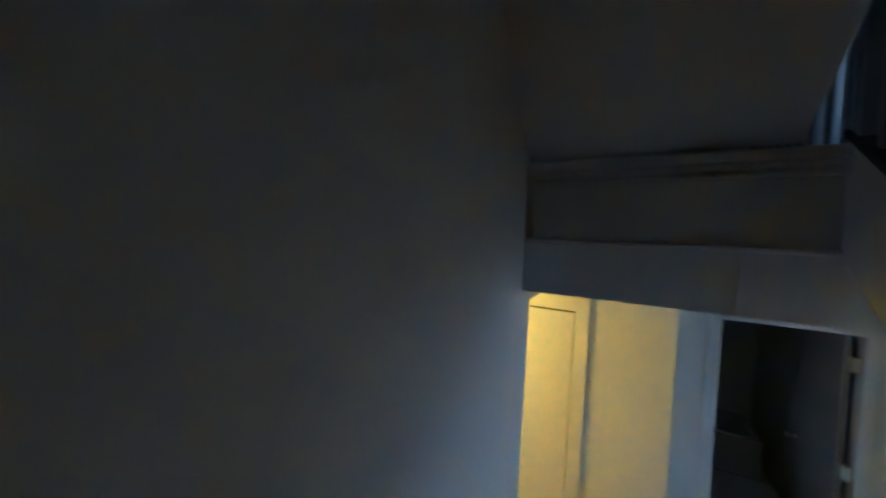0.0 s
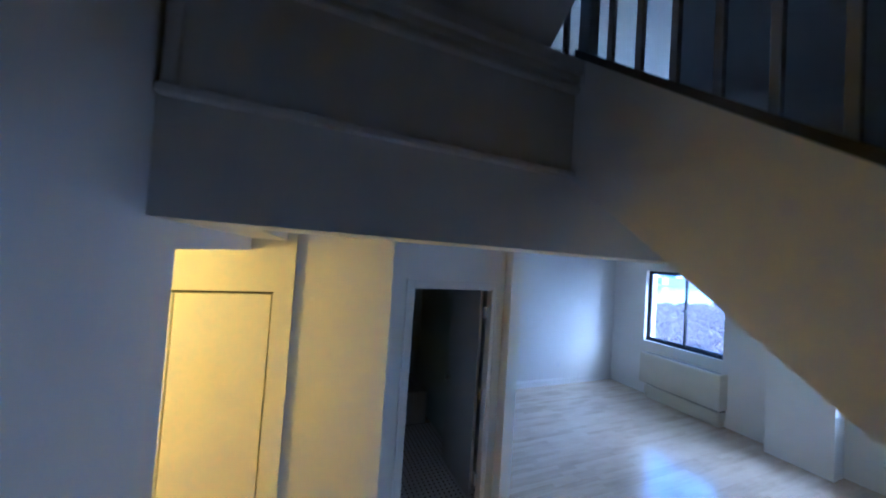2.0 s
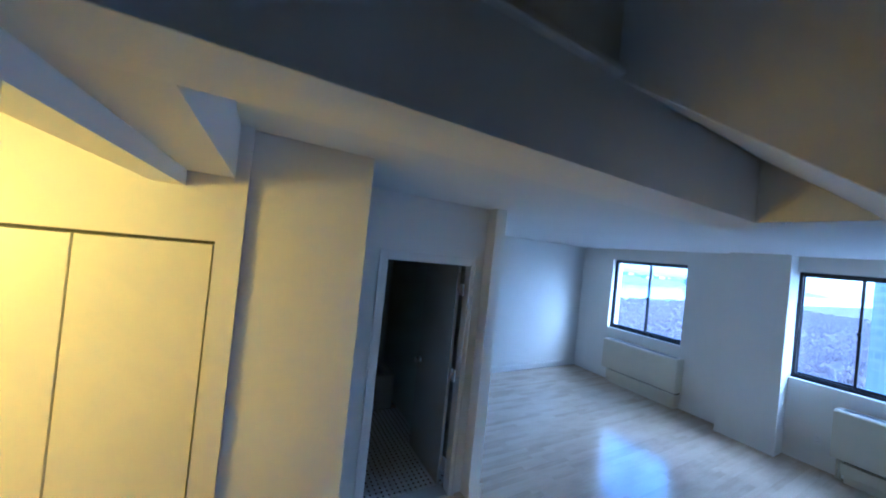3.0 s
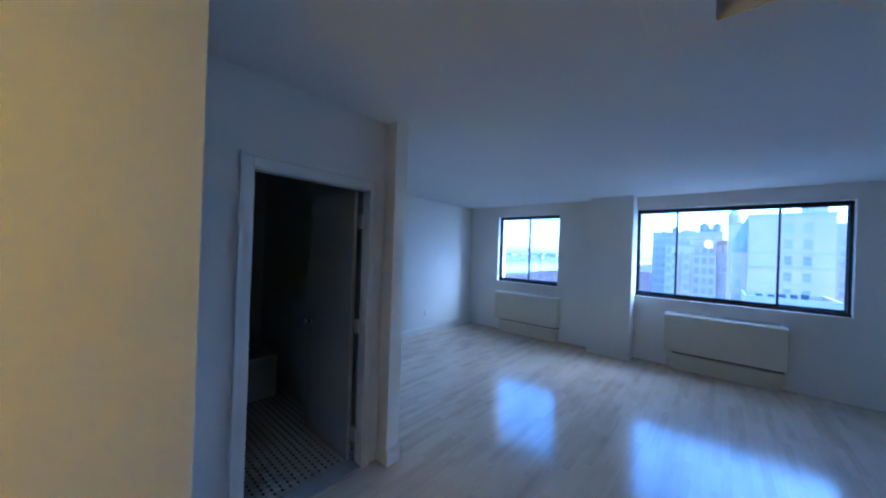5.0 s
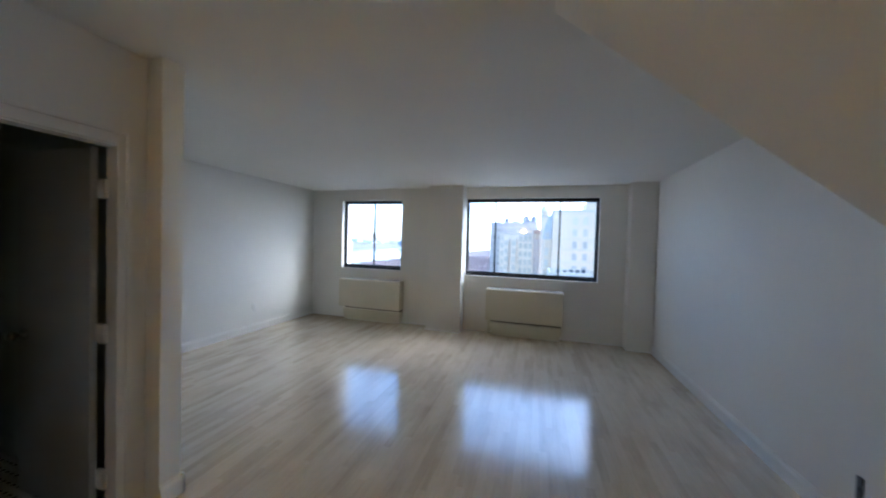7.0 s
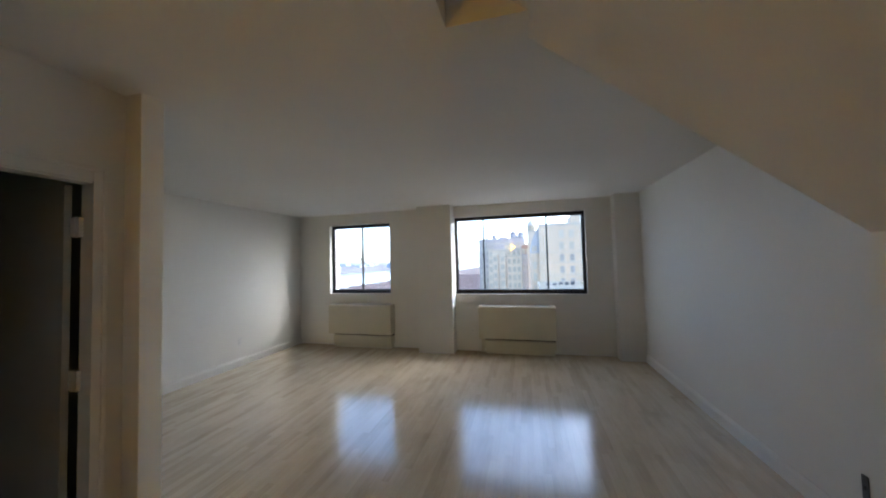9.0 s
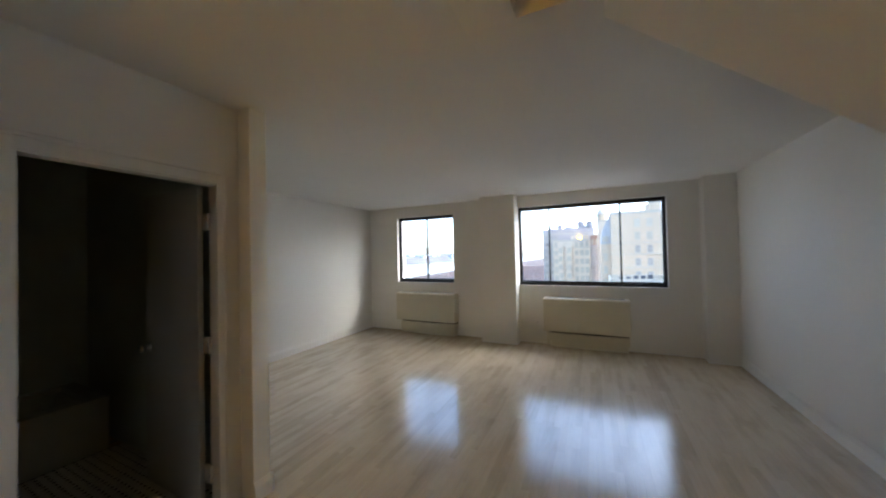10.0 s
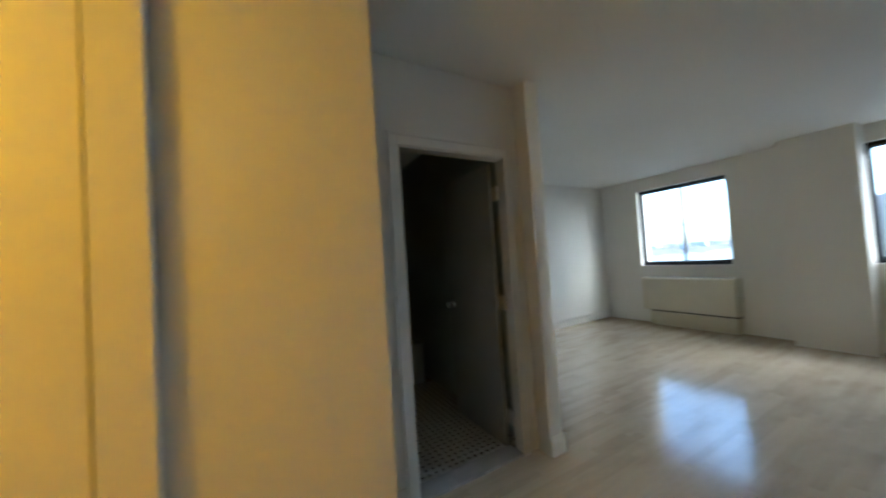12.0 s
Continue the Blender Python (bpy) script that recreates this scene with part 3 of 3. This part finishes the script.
wpart("soffit", bm, CEILING, flight, "smooth sloping plaster underside")
bm = bmesh.new()
prism(bm, [(-1.2, hi(-1.2)), (1.289, hi(1.289)), (1.289, hi(1.289) + 0.022), (-1.2, hi(-1.2) + 0.022)], "x", STAIRM - 0.03, STAIRM + 0.03)
wpart("shoe_rail", bm, SHOE, flight, "dark grey shoe rail")

# third flight above: only its plaster underside shows
bm = bmesh.new()
prism(bm, [(1.3, 2.89), (1.3, 3.05), (-1.4, 5.34), (-1.55, 5.34)], "x", STAIRL, 0.485)
put("upper_soffit", bm, CEILING, "sloping plaster underside of the flight above", "stair soffit", **S)

railing = thing("stair_railing", (STAIRM, 1.27, 2.86), "grey painted stair railing with square balusters", "railing")
bal = mesh("baluster", boxes((-0.0078, 0.0078, -0.0078, 0.0078, 0, 0.86), bevel=0.002), RAIL)
for i in range(24):
    y = 1.191 - 0.0823 * i
    ob = new("baluster", bal)
    ob.parent = railing
    ob.location = (0, y - 1.27, hi(y) + 0.01 - 2.86)
for i in range(9):
    ob = new("baluster", bal)
    ob.parent = railing
    ob.location = (0, 1.36 + 0.1 * i - 1.27, 0)
wpart("newel_post", boxes((STAIRM - 0.02, STAIRM + 0.02, 1.25, 1.29, 2.80, 3.80), bevel=0.005), RAIL, railing)
bm = bmesh.new()
prism(bm, [(-1.0, hi(-1.0) + 0.86), (1.25, hi(1.25) + 0.86), (1.25, hi(1.25) + 0.90), (-1.0, hi(-1.0) + 0.90)], "x", STAIRM - 0.025, STAIRM + 0.025)
wpart("handrail", bm, RAIL, railing)
wpart("level_handrail", boxes((STAIRM - 0.025, STAIRM + 0.025, 1.29, 2.3, 3.71, 3.75), bevel=0.006), RAIL, railing)

updoor = thing("upper_door", (2.1, 2.42, UPPER), "white flush door with chrome knob in the upper room", "door")
wpart("leaf", boxes((1.72, 2.50, 2.396, 2.419, UPPER + 0.01, UPPER + 2.03), bevel=0.003), TRIM, updoor)
bm = bmesh.new()
lathe(bm, [(0.033, 0), (0.033, 0.006), (0.014, 0.01), (0.012, 0.03), (0.025, 0.038), (0.03, 0.05), (0.026, 0.062), (0.01, 0.067)], 20, (2.387, 2.396, 3.757), Matrix.Rotation(math.pi / 2, 4, "X"))
wpart("door_knob", bm, CHROME, updoor, "round chrome door knob", True)

# ---- bathroom ----
put("bathroom_lining", wall("y", NORTH - 0.012, NORTH - 0.001, (0.1, PIER - 0.12), (0, CEIL)), BATHTILE, "dark grey tiled back wall of the bathroom", "wall", **S)
put("bathroom_lining_west", wall("x", 0.101, 0.112, (BATHY + 0.08, NORTH - 0.013), (0, CEIL)), BATHTILE, "dark grey tiled side wall of the bathroom", "wall", **S)
put("bathroom_lining_east", wall("x", PIER - 0.132, PIER - 0.121, (BATHY + 0.121, NORTH - 0.013), (0, CEIL)), BATHTILE, "dark grey tiled wall behind the open door", "wall", **S)
tub = thing("bathtub", (0.8, 5.2, 0), "white enamelled bathtub along the bathroom's back wall", "bathtub")
wpart("apron", boxes((0.1, 1.56, 4.80, 4.83, 0, 0.43), bevel=0.006), ENAMEL, tub)
bm = wall("z", 0.40, 0.44, (0.1, 1.56), (4.79, NORTH), [(0.2, 1.46, 4.87, 5.45)])
wpart("rim", bm, ENAMEL, tub)
bm = bmesh.new()
prism(bm, [(0.2, 0.40), (0.3, 0.08), (1.36, 0.08), (1.46, 0.40), (1.44, 0.40), (1.34, 0.1), (0.32, 0.1), (0.22, 0.40)], "y", 4.87, 5.45)
wpart("basin", bm, ENAMEL, tub)
put("bathroom_floor", boxes((0.1, PIER - 0.12, BATHY + 0.12, NORTH, -0.021, -0.002)), GROUT, "grey grout bed of the mosaic floor", "floor", **S)

# ---- outside ----
GROUND = -42.0
put("ground", boxes((-4500, 4500, -4500, 4500, GROUND - 1, GROUND)), LAND, "brown winter ground far below the windows", "ground", **S)
put("water", boxes((-2500, 4000, 305, 780, GROUND - 0.5, GROUND + 0.3)), WATER, "wide pale river below an overcast sky", "river", **S)


def ridge():
    rng = random.Random(5)
    bm = bmesh.new()
    n, rows = 120, []
    for j, (y, h) in enumerate(((780, 0.0), (830, 0.55), (960, 0.85), (1200, 1.0), (1700, 0.9))):
        rows.append([bm.verts.new((-1500 + 5500 * i / n, y + rng.uniform(-18, 18), GROUND + 0.4 + h * (34 + 13 * noise.noise((i * 0.16, j * 0.4, 2)) + 5 * noise.noise((i * 0.7, j, 7))))) for i in range(n + 1)])
    for a, b in zip(rows, rows[1:]):
        for i in range(n):
            bm.faces.new((a[i], a[i + 1], b[i + 1], b[i]))
    return bm


put("far_shore", ridge(), SHORE, "low hazy wooded hills across the river", "hills", kind="structure")
rng = random.Random(11)
bm = bmesh.new()
for i in range(46):
    x, y = rng.uniform(900, 3000), rng.uniform(800, 1100)
    w, h = rng.uniform(8, 28), rng.uniform(14, 42)
    box(bm, x - w, x + w, y - w, y + w, GROUND + 5, GROUND + 22 + h * 0.55)
put("far_skyline", bm, SKYLINE, "tiny hazy buildings on the far shore", "buildings", kind="stuff")


def woods():
    """Leafless trees: a trunk and many thin twigs that fan out into a ragged crown."""
    rng = np.random.RandomState(3)
    verts, faces, k, n = [], [], 0, 0
    while k < 5200:
        x = 70 + 850 * rng.rand() ** 1.3
        y = rng.uniform(0.10 * x, min(0.85 * x, 300))
        k += 1
        if (65 < x < 180 and -40 < y < 30) or y > 298:
            continue
        h, r = rng.uniform(5, 8), rng.uniform(2.4, 4.4)
        root = np.array([x, y, GROUND])
        fork = root + [0, 0, h * 0.3]
        tips = rng.normal(size=(60, 3))
        tips = tips / np.linalg.norm(tips, axis=1, keepdims=True) * rng.uniform(0.6, 1.05, (60, 1)) * [r, r, h * 0.4] + root + [0, 0, h * 0.66]
        wide = rng.normal(size=(60, 3)) * 0.10
        verts += [root + [0.25, 0, 0], root - [0.25, 0, 0], fork]
        faces.append((n, n + 1, n + 2))
        n += 3
        for tip, w in zip(tips, wide):
            mid = fork * 0.45 + tip * 0.55
            verts += [fork, mid + w, tip, mid - w]
            faces.append((n, n + 1, n + 2, n + 3))
            n += 4
    me = bpy.data.meshes.new("bare_woods")
    me.from_pydata([tuple(v) for v in verts], [], faces)
    me.materials.append(WOODS)
    return tagged(new("bare_woods", me), "leafless brown winter woods between the houses and the river", "woods", kind="stuff")


woods()

PANE_BOX = {}


def far_window(parent, x, y, z, w, h, lit=False, glazing=None):
    """A far window in a west face at x: frame standing proud, sill and pane, on shared meshes."""
    key = (round(w, 2), round(h, 2), lit, glazing)
    if key not in PANE_BOX:
        PANE_BOX[key] = (mesh("window", wall("x", -0.12, 0.05, (-w / 2 - 0.12, w / 2 + 0.12), (-h / 2 - 0.1, h / 2 + 0.12), [(-w / 2, w / 2, -h / 2, h / 2)]), STONE),
                         mesh("pane", boxes((-0.03, 0.04, -w / 2, w / 2, -h / 2, h / 2)), LITPANE if lit else glazing or FARGLASS),
                         mesh("sill", boxes((-0.28, 0, -w / 2 - 0.2, w / 2 + 0.2, -h / 2 - 0.26, -h / 2 - 0.1)), STONE),
                         mesh("meeting_rail", boxes((-0.07, 0.0, -w / 2, w / 2, -0.05, 0.05)), STONE))
    f, p, s, r = PANE_BOX[key]
    win = new("window", f)
    win.parent = parent
    win.location = Vector((x, y, z)) - parent.location
    for n, me in (("pane", p), ("sill", s), ("meeting_rail", r)):
        o = new(n, me)
        o.parent = win


def water_tower(x, y, z, k=1.0):
    """A cedar roof tank on legs, with hoops, a cone roof and a platform."""
    t = thing("water_tower", (x, y, z), "weathered wooden rooftop water tank on steel legs", "water tower", "rooftop water tanks")
    bm = bmesh.new()
    lathe(bm, [(1.3 * k, z + 1.0 * k), (1.34 * k, z + 3.0 * k)], 16, (x, y, 0))
    wpart("tank", bm, CEDAR, t)
    bm = bmesh.new()
    lathe(bm, [(1.42 * k, z + 2.98 * k), (0.7 * k, z + 3.5 * k), (0.06 * k, z + 3.9 * k)], 16, (x, y, 0))
    wpart("roof", bm, ROOFING, t)
    for h in (1.3, 1.8, 2.3, 2.8):
        bm = bmesh.new()
        lathe(bm, [(1.36 * k, z + h * k), (1.36 * k, z + (h + 0.06) * k)], 16, (x, y, 0))
        wpart("hoop", bm, ROOFING, t)
    wpart("platform", boxes((x - 1.2 * k, x + 1.2 * k, y - 1.2 * k, y + 1.2 * k, z + 0.88 * k, z + 1.0 * k)), ROOFING, t)
    for a in range(4):
        px, py = x + 1.1 * k * math.cos(a * math.pi / 2 + 0.8), y + 1.1 * k * math.sin(a * math.pi / 2 + 0.8)
        wpart("leg", tube(bmesh.new(), (px, py, z), (px, py, z + 0.9 * k), 0.1, 6), ROOFING, t)


tower = thing("apartment_tower", (92, -7, GROUND), "tall tan brick apartment building with a lower wing and slate mansard", "building")
wpart("wall", boxes((84, 104, -13.3, -2.55, GROUND, 9.7)), TANBRICK, tower)
wpart("wing", boxes((85.2, 104, -2.55, -0.35, GROUND, 3.0)), TANBRICK, tower)
wpart("parapet", wall("z", 9.7, 10.3, (83.9, 104), (-13.4, -2.5), [(84.3, 103.6, -13.0, -2.9)]), STONE, tower)
wpart("roof", boxes((84.2, 103.7, -13.1, -2.8, 9.65, 9.8)), ROOFING, tower)
for z, d, t in ((3.0, 0.12, 0.22), (0.42, 0.32, 0.26), (-2.6, 0.1, 0.18)):
    wpart("stone_band", boxes((84 - d, 84.02, -13.35, -2.5, z, z + t)), STONE, tower)
wpart("stone_band", boxes((85.0, 85.22, -2.5, -0.25, 2.9, 3.15)), STONE, tower)
wpart("stone_band", boxes((85.0, 85.22, -2.5, -0.25, 0.42, 0.62)), STONE, tower)
bm = bmesh.new()
prism(bm, [(-2.55, 3.1)] + [(-0.45 - 2.1 * u ** 2.2, 3.1 + 6.9 * u) for u in (0, 0.2, 0.4, 0.55, 0.7, 0.82, 0.92, 1.0)], "x", 85.6, 101)
wpart("mansard", bm, SLATE, tower, "pale grey slate roof that curves up to the tower")
for u in (-0.9, -1.6):
    wpart("dormer", boxes((85.2, 86.2, u - 0.3, u + 0.3, 3.5, 4.9), bevel=0.06), STONE, tower)
wpart("bulkhead", boxes((89, 97, -13.1, -10.8, 9.75, 12.5)), TANBRICK, tower)
wpart("bulkhead_coping", boxes((88.9, 97.1, -13.2, -10.7, 12.5, 12.7)), STONE, tower)
wpart("tank_house", boxes((92, 96, -7.2, -4.6, 9.75, 10.9)), BROWNBRICK, tower)
wpart("lower_terrace", boxes((72, 84, -12.2, -1.7, GROUND, -5.0)), TANBRICK, tower)
wpart("terrace_parapet", wall("z", -5.0, -4.1, (72, 84), (-12.2, -1.7), [(72.3, 83.9, -11.9, -2.0)]), STONE, tower)
for i in range(5):
    wpart("roof_vent", boxes((74 + 1.7 * i, 75 + 1.7 * i, -4.0 - 1.5 * i, -3.2 - 1.5 * i, -5.02, -3.9 - 0.1 * (i % 2))), ROOFING, tower)
for r in range(9):
    for y in (-7.75, -10.1):
        far_window(tower, 84.0, y, 7.65 - 2.95 * r, 0.9, 1.5, r == 1, PALEPANE if r == 0 else None)
    far_window(tower, 85.2, -1.3, 0.9 - 2.95 * r - 0.9, 0.6, 1.4, False, PALEPANE)

cupola = thing("domed_rooftop_house", (112, -1.5, GROUND), "pale stone rooftop house with a small domed cupola", "building")
wpart("wall", boxes((106, 117, -5.5, 0.05, GROUND, 10.2)), CREAM, cupola)
wpart("cornice", boxes((105.8, 117, -5.6, 0.15, 10.2, 10.6)), STONE, cupola)
bm = bmesh.new()
lathe(bm, [(1.25, 10.5), (1.25, 12.2), (1.4, 12.3), (1.3, 12.8), (1.0, 13.5), (0.55, 14.1), (0.14, 14.4), (0.1, 15.2)], 16, (109, -1.1, 0))
wpart("dome", bm, STONE, cupola, "pale dome with a finial", True)

cream = thing("cream_apartment_house", (125, 8, GROUND), "cream brick apartment house with rows of windows", "building")
wpart("wall", boxes((118, 140, 2.3, 14.1, GROUND, 4.9)), CREAM, cream)
wpart("parapet", wall("z", 4.9, 5.5, (117.85, 140), (2.25, 14.2), [(118.3, 139.6, 2.7, 13.8)]), STONE, cream)
wpart("penthouse", boxes((118.6, 132, 2.9, 8.3, 4.9, 6.7)), CREAM, cream)
wpart("penthouse_coping", boxes((118.4, 132, 2.8, 8.4, 6.7, 6.95)), STONE, cream)
wpart("penthouse_light", boxes((118.5, 118.62, 4.6, 7.2, 5.9, 6.2)), LITPANE, cream, "lit penthouse windows")
wpart("stone_band", boxes((117.8, 118.02, 2.3, 14.1, 2.6, 2.85)), STONE, cream)
for y in (8.9, 11.6):
    wpart("bay", boxes((117.2, 118.02, y - 0.9, y + 0.9, GROUND, 3.6), bevel=0.12), CREAM, cream, "shallow projecting bay")
for r in range(9):
    for y in (3.3, 4.9, 6.6, 13.2):
        far_window(cream, 118.0, y, 3.9 - 2.9 * r, 0.85, 1.35, (r, y) == (1, 4.9), PALEPANE)
    for y in (8.9, 11.6):
        far_window(cream, 117.2, y, 1.9 - 2.9 * r, 1.0, 1.35, False, PALEPANE)

brown = thing("brown_apartment_house", (150, 12, GROUND), "dark brown brick apartment house with pale floor bands and rooftop tanks", "building")
wpart("wall", boxes((142, 165, 1.0, 20.8, GROUND, 10.0)), BROWNBRICK, brown)
wpart("parapet", wall("z", 10.0, 10.8, (141.8, 165), (0.9, 20.9), [(142.3, 164.6, 1.4, 20.4)]), BROWNBRICK, brown)
wpart("bulkhead", boxes((146, 156, 8.5, 12.5, 10.0, 11.6)), BROWNBRICK, brown)
for r in range(9):
    wpart("stone_band", boxes((141.7, 142.02, 1.0, 20.8, 8.6 - 2.9 * r, 8.95 - 2.9 * r)), STONE, brown)
    for y in (15.4, 17.3, 19.3):
        far_window(brown, 142.0, y, 7.3 - 2.9 * r, 1.15, 1.4)
for y, k in ((14.3, 0.75), (6.0, 1.05), (2.6, 1.0), (4.4, 0.55), (11.0, 0.5)):
    water_tower(146, y, 10.1, k)
water_tower(147, 18.0, 10.1, 0.45)

pink = thing("narrow_apartment_house", (126, 1, GROUND), "narrow pinkish brick apartment house with a red-brown top storey", "building")
wpart("wall", boxes((118.4, 133, -0.9, 2.25, GROUND, 3.4)), BROWNBRICK, pink)
wpart("top_storey", boxes((118.6, 133, -0.8, 2.2, 3.4, 6.6)), REDBRICK, pink, "red-brown brick top storey")
wpart("parapet", boxes((118.3, 133, -0.9, 2.25, 6.6, 7.0)), STONE, pink)
for r in range(7):
    far_window(pink, 118.6 if r == 0 else 118.4, 0.2, 4.6 - 2.9 * r, 0.95, 1.5, r == 0)
    far_window(pink, 118.6 if r == 0 else 118.4, 1.6, 4.6 - 2.9 * r, 0.6, 1.5, r == 0)

grey = thing("far_apartment_house", (160, -34, GROUND), "grey brick apartment house behind the tan tower", "building")
wpart("wall", boxes((150, 175, -48, -24.2, GROUND, 13)), BROWNBRICK, grey)
wpart("parapet", boxes((149.8, 175, -48.1, -24.1, 13, 13.7)), STONE, grey)
for r in range(8):
    for y in (-26, -29, -32):
        far_window(grey, 150.0, y, 10.6 - 3.1 * r, 1.2, 1.6)

# ---- floor strips and mosaic, laid last ----
PLANK, LENGTHS = 0.0572, (0.35, 0.52, 0.7, 0.9, 1.15)


def strip(bm, x0, x1, y0, y1, c=0.00025):
    """One floor strip, its top edges eased."""
    z0, z1 = -0.02, 0.0
    low = [bm.verts.new(p) for p in ((x0, y0, z0), (x1, y0, z0), (x1, y1, z0), (x0, y1, z0))]
    mid = [bm.verts.new(p) for p in ((x0, y0, z1 - c), (x1, y0, z1 - c), (x1, y1, z1 - c), (x0, y1, z1 - c))]
    top = [bm.verts.new(p) for p in ((x0 + c, y0 + c, z1), (x1 - c, y0 + c, z1), (x1 - c, y1 - c, z1), (x0 + c, y1 - c, z1))]
    for a, b in ((low, mid), (mid, top)):
        for i in range(4):
            bm.faces.new((a[i], a[(i + 1) % 4], b[(i + 1) % 4], b[i]))
    bm.faces.new(top)


floor = thing("floor", (2.5, 2.0, 0), "light oak strip floor with a glossy worn varnish", "floor", kind="structure")
shared = {}
for length in LENGTHS:
    b = bmesh.new()
    strip(b, 0, length - 0.0001, 0, PLANK - 0.0001)
    shared[length] = mesh("plank", b, OAK)
rest, rng, count = bmesh.new(), random.Random(21), 0
y = SOUTH - 0.03
while y < NORTH:
    x = 1.68 if y > 3.19 else 0.33 if y > 2.40 else -3.0 if y > 1.3 else STAIRM if y > 0.15 else STAIRR - 0.05
    x -= rng.uniform(0, 0.2) if x > 1.4 else 0
    end = WIN + 0.1
    while x < end:
        length = rng.choice(LENGTHS)
        if 0.8 < x < 3.1 and 0.2 < y < 2.85 and count < 300 and x + length < end:
            ob = new("plank", shared[length])
            ob.parent = floor
            ob.location = Vector((x, y, 0)) - floor.location
            count += 1
        else:
            strip(rest, x, min(x + length, end) - 0.0001, y, y + PLANK - 0.0001)
        x += length
    y += PLANK
o = wpart("planks", rest, OAK, floor, "oak strips beyond the middle of the room")
tagged(o, kind="stuff")

mosaic = thing("mosaic_floor", (0.85, 4.0, 0), "white octagon mosaic floor with black dots", "tile floor", kind="structure")
PITCH = 0.05


def octagon(bm, cx, cy, r=0.0235, cut=0.0085, z=0.004):
    pts = [(r, -r + cut), (r, r - cut), (r - cut, r), (-r + cut, r), (-r, r - cut), (-r, -r + cut), (-r + cut, -r), (r - cut, -r)]
    lo = [bm.verts.new((cx + a, cy + b, -0.002)) for a, b in pts]
    hi = [bm.verts.new((cx + a * 0.96, cy + b * 0.96, z)) for a, b in pts]
    bm.faces.new(hi)
    for i in range(8):
        bm.faces.new((lo[i], lo[(i + 1) % 8], hi[(i + 1) % 8], hi[i]))


b = bmesh.new()
octagon(b, 0, 0)
tile_mesh = mesh("tile", b, TILE)
rest, dots, count = bmesh.new(), bmesh.new(), 0
ny = int((4.79 - 3.33) / PITCH)
for j in range(ny):
    for i in range(int((PIER - 0.12 - 0.1) / PITCH)):
        cx, cy = 0.1 + PITCH * (i + 0.5), 3.335 + PITCH * (j + 0.5)
        if j < 15 and 0.62 < cx < 1.6 and count < 300:
            ob = new("tile", tile_mesh)
            ob.parent = mosaic
            ob.location = Vector((cx, cy, 0)) - mosaic.location
            count += 1
        else:
            octagon(rest, cx, cy)
        d = 0.0105
        vs = [dots.verts.new((cx + PITCH / 2 + a, cy + PITCH / 2 + c, 0.004)) for a, c in ((d, 0), (0, d), (-d, 0), (0, -d))]
        ws = [dots.verts.new((v.co.x, v.co.y, -0.002)) for v in vs]
        dots.faces.new(vs)
        for k in range(4):
            dots.faces.new((ws[k], ws[(k + 1) % 4], vs[(k + 1) % 4], vs[k]))
tagged(wpart("tiles", rest, TILE, mosaic), kind="stuff")
tagged(wpart("black_dots", dots, DOT, mosaic, "small black square dots"), kind="stuff")
